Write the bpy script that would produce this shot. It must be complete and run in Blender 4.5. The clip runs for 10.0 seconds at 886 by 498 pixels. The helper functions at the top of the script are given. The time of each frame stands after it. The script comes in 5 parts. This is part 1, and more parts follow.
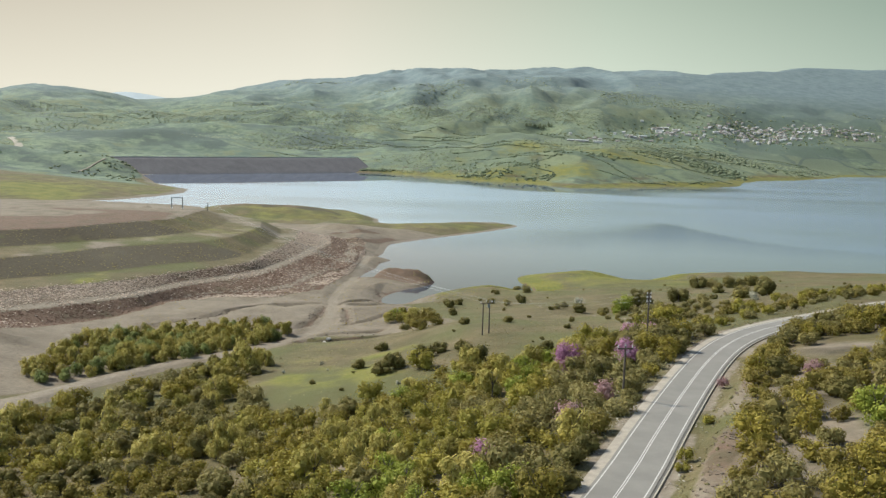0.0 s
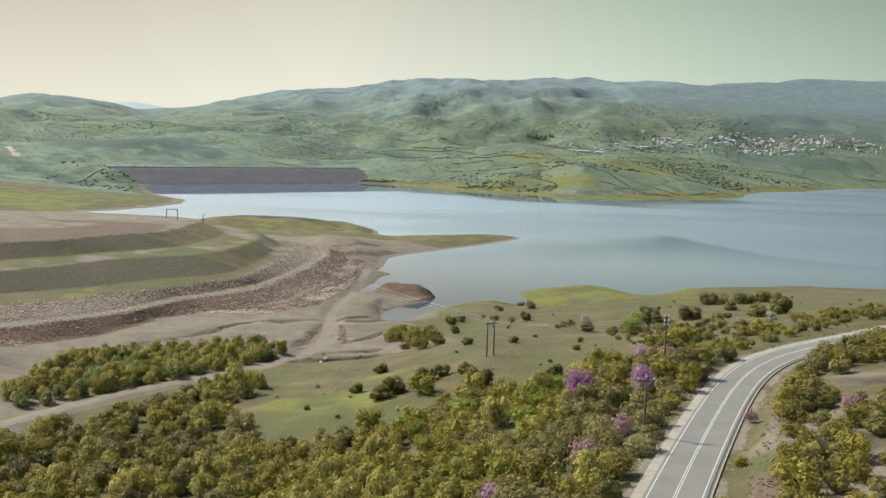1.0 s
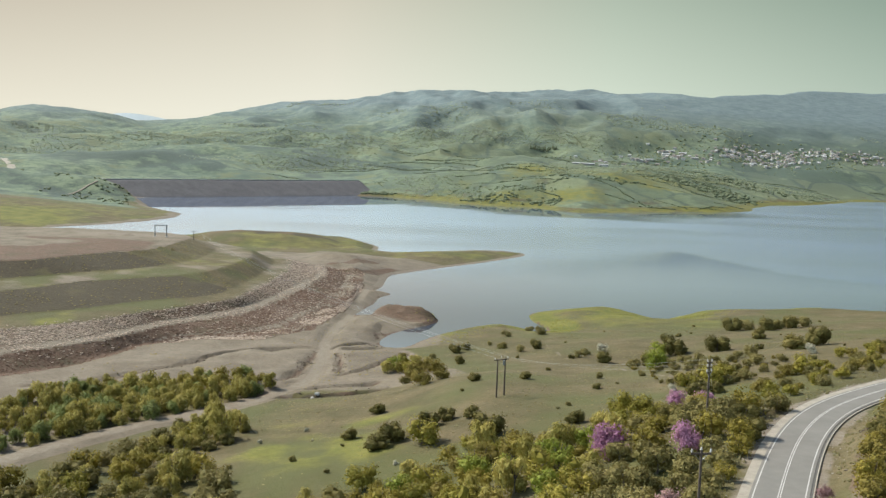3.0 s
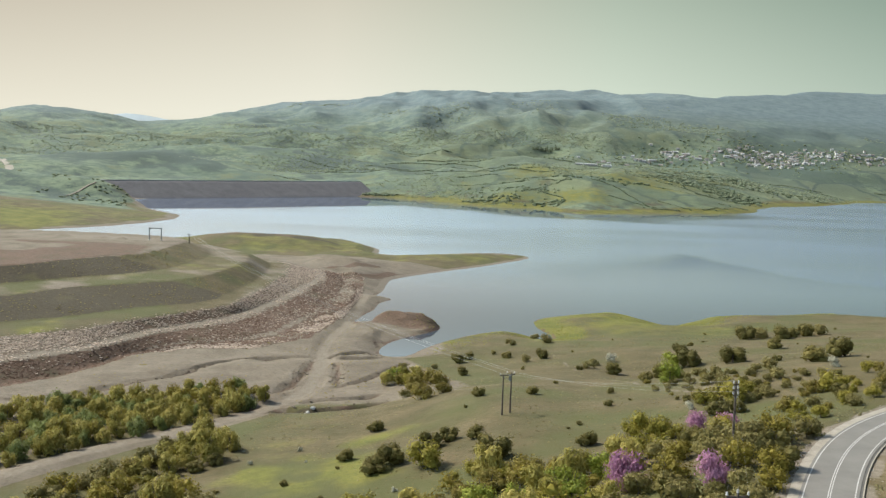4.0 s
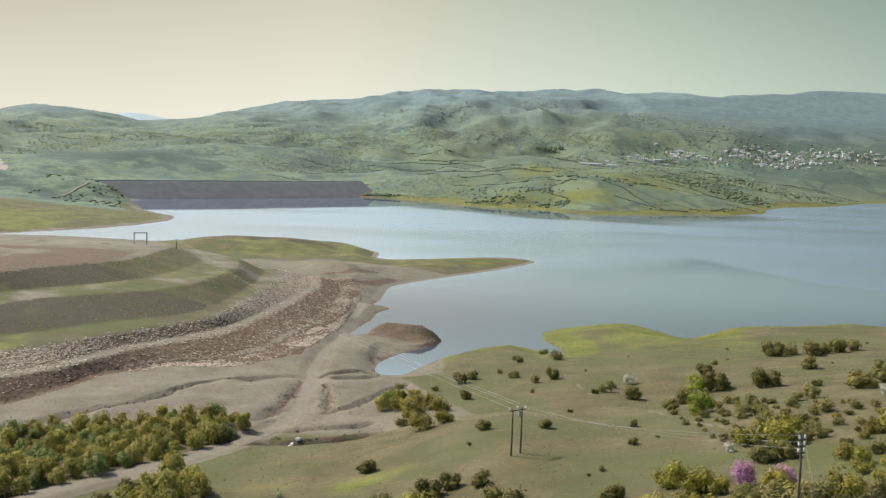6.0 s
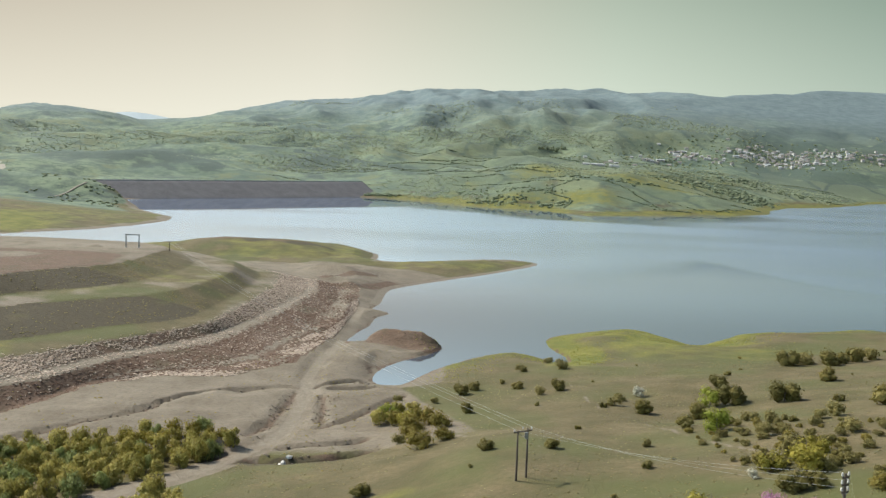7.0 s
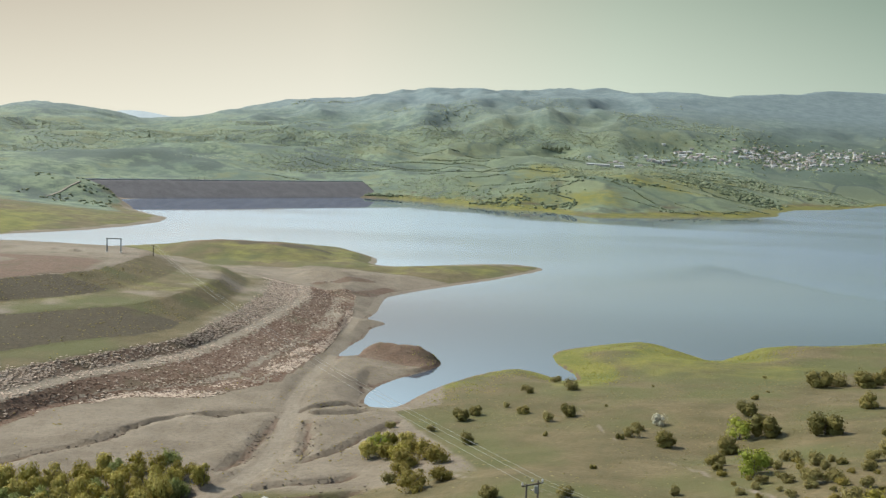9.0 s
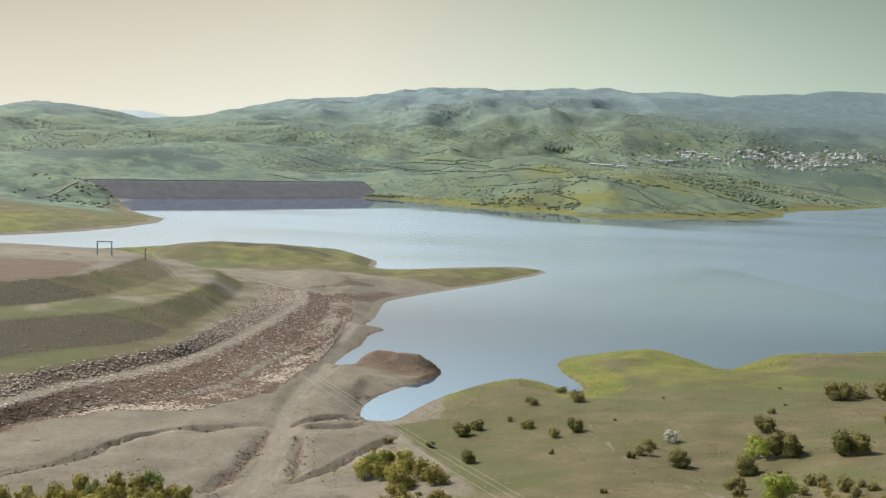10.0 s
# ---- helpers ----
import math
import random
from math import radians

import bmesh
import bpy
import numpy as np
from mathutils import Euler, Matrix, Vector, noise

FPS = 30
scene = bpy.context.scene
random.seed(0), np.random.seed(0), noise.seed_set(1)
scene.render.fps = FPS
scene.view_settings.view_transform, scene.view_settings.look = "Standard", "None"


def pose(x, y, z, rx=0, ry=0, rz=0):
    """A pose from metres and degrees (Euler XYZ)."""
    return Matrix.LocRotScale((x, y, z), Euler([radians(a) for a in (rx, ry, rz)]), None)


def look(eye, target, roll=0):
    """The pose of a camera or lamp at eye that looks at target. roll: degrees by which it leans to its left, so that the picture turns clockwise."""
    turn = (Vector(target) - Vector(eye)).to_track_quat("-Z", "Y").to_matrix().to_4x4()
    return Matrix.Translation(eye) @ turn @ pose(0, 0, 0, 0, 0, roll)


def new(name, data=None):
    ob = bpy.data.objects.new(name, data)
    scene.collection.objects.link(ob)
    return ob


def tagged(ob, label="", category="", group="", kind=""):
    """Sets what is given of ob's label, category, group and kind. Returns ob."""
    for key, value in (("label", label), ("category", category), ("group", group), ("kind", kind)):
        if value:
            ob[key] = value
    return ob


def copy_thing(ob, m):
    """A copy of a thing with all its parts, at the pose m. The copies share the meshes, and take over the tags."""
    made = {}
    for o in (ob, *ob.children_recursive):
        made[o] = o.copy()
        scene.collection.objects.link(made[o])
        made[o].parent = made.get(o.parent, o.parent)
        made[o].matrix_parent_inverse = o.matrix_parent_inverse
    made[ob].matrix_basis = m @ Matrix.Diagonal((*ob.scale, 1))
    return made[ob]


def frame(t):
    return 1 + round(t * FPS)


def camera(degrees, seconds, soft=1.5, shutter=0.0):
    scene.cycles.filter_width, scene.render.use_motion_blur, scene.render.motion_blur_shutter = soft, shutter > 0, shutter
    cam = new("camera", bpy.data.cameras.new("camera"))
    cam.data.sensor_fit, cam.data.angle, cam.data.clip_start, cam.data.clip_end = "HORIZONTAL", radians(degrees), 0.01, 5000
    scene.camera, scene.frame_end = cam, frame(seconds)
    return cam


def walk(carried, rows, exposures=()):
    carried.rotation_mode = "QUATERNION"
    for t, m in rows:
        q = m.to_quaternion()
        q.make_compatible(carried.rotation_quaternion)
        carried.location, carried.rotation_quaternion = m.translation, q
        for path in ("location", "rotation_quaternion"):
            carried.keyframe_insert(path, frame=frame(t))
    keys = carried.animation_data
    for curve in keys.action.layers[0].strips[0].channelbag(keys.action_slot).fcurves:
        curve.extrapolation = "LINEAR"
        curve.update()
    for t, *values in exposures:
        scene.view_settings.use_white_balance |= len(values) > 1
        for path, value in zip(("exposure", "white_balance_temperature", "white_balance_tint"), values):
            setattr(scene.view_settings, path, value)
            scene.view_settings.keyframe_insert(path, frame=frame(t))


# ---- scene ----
# The camera: a drone that flies level over the slope towards the lake.
cam = camera(45.4, 10.0, soft=1.35)
PATH = [
    (0, (1.135, 0.666, 66.649), (1.13, 2.654, 66.428), 1.8),
    (0.5, (0.761, 7.392, 66.738), (0.756, 9.38, 66.527), 1.9),
    (1, (0.491, 14.377, 66.817), (0.485, 16.367, 66.615), 1.9),
    (1.5, (0.286, 21.399, 66.914), (0.278, 23.39, 66.722), 1.9),
    (2, (0.018, 28.421, 66.969), (0.01, 30.412, 66.785), 2.0),
    (2.5, (-0.148, 35.512, 67.14), (-0.157, 37.503, 66.959), 2.0),
    (4, (-0.462, 56.21, 67.591), (-0.476, 58.202, 67.412), 2.0),
    (4.5, (-0.565, 63.509, 67.861), (-0.58, 65.501, 67.68), 2.0),
    (5, (-0.626, 70.716, 67.885), (-0.642, 72.707, 67.704), 2.0),
    (5.5, (-0.474, 77.669, 67.906), (-0.492, 79.661, 67.726), 2.0),
    (7, (-0.251, 98.564, 68.152), (-0.273, 100.556, 67.971), 2.1),
    (7.5, (-0.086, 105.366, 68.189), (-0.11, 107.358, 68.009), 2.2),
    (8, (0.059, 112.147, 68.344), (0.034, 114.139, 68.163), 2.3),
    (8.5, (0.145, 119.009, 68.399), (0.119, 121.0, 68.218), 2.3),
    (9, (0.345, 125.849, 68.394), (0.318, 127.841, 68.212), 2.3),
    (9.5, (0.497, 132.633, 68.447), (0.467, 134.625, 68.265), 2.3),
    (10, (0.637, 139.455, 68.49), (0.606, 141.447, 68.308), 2.3),
]
walk(cam, [(t, look(eye, target, roll)) for t, eye, target, roll in PATH])

# ---- daylight: a hazy afternoon, the sun ahead on the left ----
SUN_WAY = Vector((-0.64, 0.37, 0.67)).normalized()
sun_data = bpy.data.lights.new("sun", "SUN")
sun_data.energy, sun_data.angle, sun_data.color = 4.0, radians(0.8), (1.0, 0.935, 0.81)
sun = new("sun", sun_data)
sun.matrix_world = look((0, 0, 400), Vector((0, 0, 400)) - SUN_WAY)
scene.view_settings.exposure = 0.92


def node_tree(owner):
    owner.use_nodes = True
    owner.node_tree.nodes.clear()
    nodes, links = owner.node_tree.nodes, owner.node_tree.links

    def add(kind, ins=None, **props):
        node = nodes.new(kind)
        for key, value in props.items():
            setattr(node, key, value)
        for key, value in (ins or {}).items():
            if isinstance(value, bpy.types.NodeSocket):
                links.new(value, node.inputs[key])
            else:
                node.inputs[key].default_value = value
        return node
    return add


def ramp(add, fac, stops, mode="LINEAR"):
    node = add("ShaderNodeValToRGB", {"Fac": fac})
    node.color_ramp.interpolation = mode
    while len(node.color_ramp.elements) < len(stops):
        node.color_ramp.elements.new(0.5)
    for element, (place, colour) in zip(node.color_ramp.elements, stops):
        element.position = place
        element.color = (*colour, 1) if len(colour) == 3 else colour
    return node.outputs["Color"]


def mix(add, fac, a, b, blend="MIX"):
    node = add("ShaderNodeMix", data_type="RGBA", blend_type=blend)
    for place, value in ((0, fac), (6, a), (7, b)):
        if isinstance(value, bpy.types.NodeSocket):
            node.id_data.links.new(value, node.inputs[place])
        elif place == 0:
            node.inputs[0].default_value = value
        else:
            node.inputs[place].default_value = (*value, 1)
    return node.outputs[2]


def maths(add, how, a, b=0.5, clamp=False):
    node = add("ShaderNodeMath", {0: a, 1: b}, operation=how, use_clamp=clamp)
    return node.outputs[0]


world = bpy.data.worlds.new("sky")
scene.world = world
add = node_tree(world)
sky = add("ShaderNodeTexSky", sky_type="NISHITA", sun_disc=False, sun_elevation=math.asin(SUN_WAY.z), sun_rotation=math.atan2(SUN_WAY.x, SUN_WAY.y), air_density=1.2, dust_density=2.5)
bearing = add("ShaderNodeSeparateXYZ", {0: add("ShaderNodeTexCoord").outputs["Generated"]})
# haze: warm towards the sun, cool and greenish away from it, thinning upwards into the blue
side = add("ShaderNodeMapRange", {0: bearing.outputs[0], 1: -0.42, 2: 0.45}).outputs[0]
low = ramp(add, side, [(0.0, (0.440, 0.418, 0.346)), (0.35, (0.462, 0.456, 0.390)), (0.65, (0.372, 0.418, 0.352)), (1.0, (0.235, 0.292, 0.248))])
high = ramp(add, side, [(0.0, (0.290, 0.258, 0.206)), (0.35, (0.338, 0.320, 0.260)), (0.65, (0.228, 0.270, 0.220)), (1.0, (0.120, 0.170, 0.140))])
climb = add("ShaderNodeMapRange", {0: bearing.outputs[2], 1: 0.03, 2: 0.15}).outputs[0]
haze = mix(add, climb, low, high)
blue = mix(add, 1.0, sky.outputs[0], (0.060, 0.060, 0.060), "MULTIPLY")
thin = add("ShaderNodeMapRange", {0: bearing.outputs[2], 1: 0.34, 2: 0.60}, interpolation_type="SMOOTHSTEP").outputs[0]
# unseen bright band above the haze, added to brighten the lake's reflection
pale = ramp(add, side, [(0.0, (1.44, 1.98, 2.27)), (0.4, (1.46, 2.02, 2.36)), (0.72, (0.64, 0.85, 1.09)), (1.0, (0.19, 0.262, 0.367))])
lifted = add("ShaderNodeMapRange", {0: bearing.outputs[2], 1: 0.145, 2: 0.335}, interpolation_type="SMOOTHSTEP").outputs[0]
whole = mix(add, thin, mix(add, lifted, haze, pale), blue)
add("ShaderNodeOutputWorld", {0: add("ShaderNodeBackground", {0: whole, 1: 1.0}).outputs[0]})

# ---- materials ----
def noise_at(add, scale, detail=4.0, rough=0.55, coords=None):
    coords = coords or add("ShaderNodeNewGeometry").outputs["Position"]
    return add("ShaderNodeTexNoise", {"Vector": coords, "Scale": scale, "Detail": detail, "Roughness": rough}).outputs[0]


def material(name, finish):
    """finish(add) returns a dict of the Principled shader's inputs; "bump" is (height, strength, distance)."""
    mat = bpy.data.materials.new(name)
    add = node_tree(mat)
    ins = finish(add)
    bump = ins.pop("bump", None)
    if bump:
        ins["Normal"] = add("ShaderNodeBump", {"Height": bump[0], "Strength": bump[1], "Distance": bump[2]}).outputs[0]
    for key, value in ins.items():
        if isinstance(value, tuple) and len(value) == 3:
            ins[key] = (*value, 1)
    add("ShaderNodeOutputMaterial", {0: add("ShaderNodeBsdfPrincipled", ins).outputs[0]})
    return mat


def plain(name, dark, light, scale=3.0, rough=0.8, metal=0.0, bump=0.3):
    """A surface of two close tones with grain and blotches."""
    def finish(add):
        coords = add("ShaderNodeTexCoord").outputs["Object"]
        grain, blotch = noise_at(add, scale * 6, 5, 0.6, coords), noise_at(add, scale, 3, 0.5, coords)
        tone = mix(add, ramp(add, maths(add, "ADD", maths(add, "MULTIPLY", grain, 0.5), maths(add, "MULTIPLY", blotch, 0.5)), [(0.35, (0, 0, 0)), (0.65, (1, 1, 1))]), dark, light)
        return {"Base Color": tone, "Roughness": rough, "Metallic": metal, "bump": (grain, bump, 0.02)}
    return material(name, finish)


def ground_finish(add):
    spot = add("ShaderNodeNewGeometry").outputs["Position"]
    mask = lambda name: add("ShaderNodeAttribute", attribute_name=name).outputs["Fac"]
    big, mid, fine = noise_at(add, 0.012, 5, 0.6, spot), noise_at(add, 0.09, 5, 0.6, spot), noise_at(add, 0.9, 6, 0.65, spot)
    tuft = noise_at(add, 3.2, 3, 0.6, spot)
    # weathered pasture
    grass = mix(add, ramp(add, mid, [(0.35, (0, 0, 0)), (0.66, (1, 1, 1))]), (0.067, 0.056, 0.024), (0.124, 0.097, 0.053))
    grass = mix(add, ramp(add, fine, [(0.42, (0, 0, 0)), (0.7, (0.75, 0.75, 0.75))]), grass, (0.055, 0.052, 0.021))
    grass = mix(add, ramp(add, noise_at(add, 0.028, 4, 0.55, spot), [(0.44, (0, 0, 0)), (0.60, (0.8, 0.8, 0.8))]), grass, (0.064, 0.070, 0.022))
    fresh = mix(add, ramp(add, mid, [(0.35, (0, 0, 0)), (0.65, (1, 1, 1))]), (0.078, 0.088, 0.016), (0.142, 0.134, 0.030))
    fresh = mix(add, ramp(add, fine, [(0.45, (0, 0, 0)), (0.7, (0.6, 0.6, 0.6))]), fresh, (0.058, 0.064, 0.018))
    soil = mix(add, ramp(add, mid, [(0.32, (0, 0, 0)), (0.68, (1, 1, 1))]), (0.110, 0.091, 0.066), (0.170, 0.144, 0.110))
    soil = mix(add, ramp(add, fine, [(0.45, (0, 0, 0)), (0.75, (0.7, 0.7, 0.7))]), soil, (0.080, 0.066, 0.048))
    red = mix(add, ramp(add, fine, [(0.3, (0, 0, 0)), (0.7, (1, 1, 1))]), (0.066, 0.043, 0.030), (0.135, 0.090, 0.063))
    red = mix(add, ramp(add, mid, [(0.5, (0, 0, 0)), (0.68, (0.7, 0.7, 0.7))]), red, (0.060, 0.056, 0.030))
    clay = mix(add, ramp(add, fine, [(0.3, (0, 0, 0)), (0.7, (1, 1, 1))]), (0.125, 0.105, 0.078), (0.190, 0.165, 0.130))
    shrub = mix(add, ramp(add, fine, [(0.3, (0, 0, 0)), (0.7, (1, 1, 1))]), (0.036, 0.030, 0.018), (0.070, 0.057, 0.033))
    wood_grain, streak = noise_at(add, 0.035, 6, 0.7, spot), noise_at(add, 0.11, 4, 0.7, spot)
    # far hills paler and bluer than near growth: distance haze in their base colour
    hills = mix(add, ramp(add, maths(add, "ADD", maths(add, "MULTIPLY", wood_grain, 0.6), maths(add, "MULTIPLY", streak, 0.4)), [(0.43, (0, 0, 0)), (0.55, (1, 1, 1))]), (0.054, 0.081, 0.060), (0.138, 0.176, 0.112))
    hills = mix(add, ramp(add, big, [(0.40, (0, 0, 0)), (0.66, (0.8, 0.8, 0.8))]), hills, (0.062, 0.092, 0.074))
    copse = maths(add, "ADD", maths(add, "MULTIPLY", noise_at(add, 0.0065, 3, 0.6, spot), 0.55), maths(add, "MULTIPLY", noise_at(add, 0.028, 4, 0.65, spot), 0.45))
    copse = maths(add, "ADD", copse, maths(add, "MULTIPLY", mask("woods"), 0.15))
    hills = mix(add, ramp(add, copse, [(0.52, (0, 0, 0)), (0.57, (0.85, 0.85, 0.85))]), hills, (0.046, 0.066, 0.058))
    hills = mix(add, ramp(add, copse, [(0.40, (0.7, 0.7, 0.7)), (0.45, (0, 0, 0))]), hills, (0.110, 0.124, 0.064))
    # the higher slopes get a blue tint: haze put into the base colour
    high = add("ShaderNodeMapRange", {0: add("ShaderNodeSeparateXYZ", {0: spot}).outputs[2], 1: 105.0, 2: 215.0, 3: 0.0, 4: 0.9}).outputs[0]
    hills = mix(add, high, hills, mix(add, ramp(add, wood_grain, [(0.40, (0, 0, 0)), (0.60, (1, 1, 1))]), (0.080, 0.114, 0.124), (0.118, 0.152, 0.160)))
    # small fields and pastures beyond the lake, each of its own green, with dark hedges between
    plots = add("ShaderNodeMapping", {0: add("ShaderNodeVectorMath", {0: spot, 1: add("ShaderNodeVectorMath", {0: add("ShaderNodeTexNoise", {"Vector": spot, "Scale": 0.011, "Detail": 3.0}).outputs["Color"], 1: (46.0, 46.0, 0.0)}, operation="MULTIPLY").outputs[0]}, operation="ADD").outputs[0], 3: (0.0105, 0.0058, 0.0)}).outputs[0]
    cell = add("ShaderNodeSeparateColor", {0: add("ShaderNodeTexVoronoi", {"Vector": plots, "Scale": 1.0}).outputs["Color"]}).outputs[0]
    hedge = add("ShaderNodeTexVoronoi", {"Vector": plots, "Scale": 1.0}, feature="DISTANCE_TO_EDGE").outputs["Distance"]
    tilled = mix(add, ramp(add, cell, [(0.15, (0, 0, 0)), (0.85, (1, 1, 1))]), (0.052, 0.076, 0.044), (0.132, 0.146, 0.070))
    tilled = mix(add, ramp(add, maths(add, "ADD", hedge, maths(add, "MULTIPLY", streak, 0.10)), [(0.075, (0.9, 0.9, 0.9)), (0.10, (0, 0, 0))]), tilled, (0.030, 0.045, 0.032))
    hills = mix(add, maths(add, "MULTIPLY", mask("plots"), 0.6), hills, tilled)
    edge = lambda m: add("ShaderNodeMapRange", {0: maths(add, "ADD", m, maths(add, "MULTIPLY", maths(add, "SUBTRACT", mid, 0.5), 0.55)), 1: 0.38, 2: 0.62}).outputs[0]
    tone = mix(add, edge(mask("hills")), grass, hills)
    tone = mix(add, edge(mask("fresh")), tone, fresh)
    tone = mix(add, edge(mask("soil")), tone, soil)
    tone = mix(add, edge(mask("red")), tone, red)
    tone = mix(add, edge(mask("shrub")), tone, shrub)
    tone = mix(add, edge(mask("clay")), tone, clay)
    relief = maths(add, "ADD", maths(add, "MULTIPLY", fine, 0.7), maths(add, "MULTIPLY", tuft, 0.3))
    return {"Base Color": tone, "Roughness": 0.95, "Specular IOR Level": 0.2, "bump": (relief, 0.7, 0.6)}


def water_finish(add):
    spot = add("ShaderNodeNewGeometry").outputs["Position"]
    axes = add("ShaderNodeSeparateXYZ", {0: spot})
    calm = add("ShaderNodeAttribute", attribute_name="calm").outputs["Fac"]
    stretched = add("ShaderNodeMapping", {0: spot, 3: (0.0022, 0.0060, 1.0), 2: (0, 0, 0.35)}).outputs[0]
    gusts = add("ShaderNodeTexNoise", {"Vector": stretched, "Scale": 1.0, "Detail": 4.0, "Roughness": 0.55}).outputs[0]
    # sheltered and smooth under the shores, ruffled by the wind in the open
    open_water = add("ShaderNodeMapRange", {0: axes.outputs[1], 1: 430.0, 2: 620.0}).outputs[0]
    wind = maths(add, "ADD", maths(add, "MULTIPLY", maths(add, "SUBTRACT", gusts, 0.5), 1.3), maths(add, "MULTIPLY", open_water, 0.85), True)
    ruffle = add("ShaderNodeMapRange", {0: wind, 3: 0.05, 4: 0.23}).outputs[0]
    rough = maths(add, "ADD", maths(add, "MULTIPLY", ruffle, maths(add, "SUBTRACT", 1.0, calm)), 0.015)
    # darker under the near shore; sky brightness put into the colour further out
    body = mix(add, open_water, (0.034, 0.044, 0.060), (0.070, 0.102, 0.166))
    # the tint makes the sky's reflection bluer, the coat makes it stronger
    return {"Base Color": body, "Roughness": rough, "IOR": 1.33, "Specular Tint": (0.76, 0.85, 1.0), "Coat Weight": maths(add, "MULTIPLY", open_water, maths(add, "SUBTRACT", 1.0, calm)), "Coat Roughness": rough, "Coat IOR": 1.33}


def asphalt_finish(add):
    spot = add("ShaderNodeNewGeometry").outputs["Position"]
    grain, patch = noise_at(add, 5.0, 4, 0.6, spot), noise_at(add, 0.22, 4, 0.6, spot)
    tone = mix(add, ramp(add, patch, [(0.35, (0, 0, 0)), (0.7, (1, 1, 1))]), (0.128, 0.122, 0.108), (0.165, 0.157, 0.140))
    tone = mix(add, maths(add, "MULTIPLY", grain, 0.5), tone, (0.085, 0.082, 0.076))
    return {"Base Color": tone, "Roughness": 0.85, "bump": (grain, 0.2, 0.01)}


def foliage(name, dark, light, rough=0.75, leafy=0.0):
    """Two tones mixed piece by piece and plant by plant; leafy: the share of light that leaves let through."""
    mat = bpy.data.materials.new(name)
    add = node_tree(mat)
    luck = add("ShaderNodeObjectInfo").outputs["Random"]
    leaf = add("ShaderNodeNewGeometry").outputs["Random Per Island"]
    grain = noise_at(add, 0.6, 3, 0.6)
    share = maths(add, "ADD", maths(add, "MULTIPLY", leaf, 0.35), maths(add, "ADD", maths(add, "MULTIPLY", luck, 0.5), maths(add, "MULTIPLY", grain, 0.25)))
    tone = mix(add, ramp(add, share, [(0.2, (0, 0, 0)), (0.9, (1, 1, 1))]), dark, light)
    body = add("ShaderNodeBsdfPrincipled", {"Base Color": tone, "Roughness": rough, "Specular IOR Level": 0.2}).outputs[0]
    if leafy:
        glow = add("ShaderNodeBsdfTranslucent", {0: tone}).outputs[0]
        body = add("ShaderNodeMixShader", {0: leafy, 1: body, 2: glow}).outputs[0]
    add("ShaderNodeOutputMaterial", {0: body})
    return mat


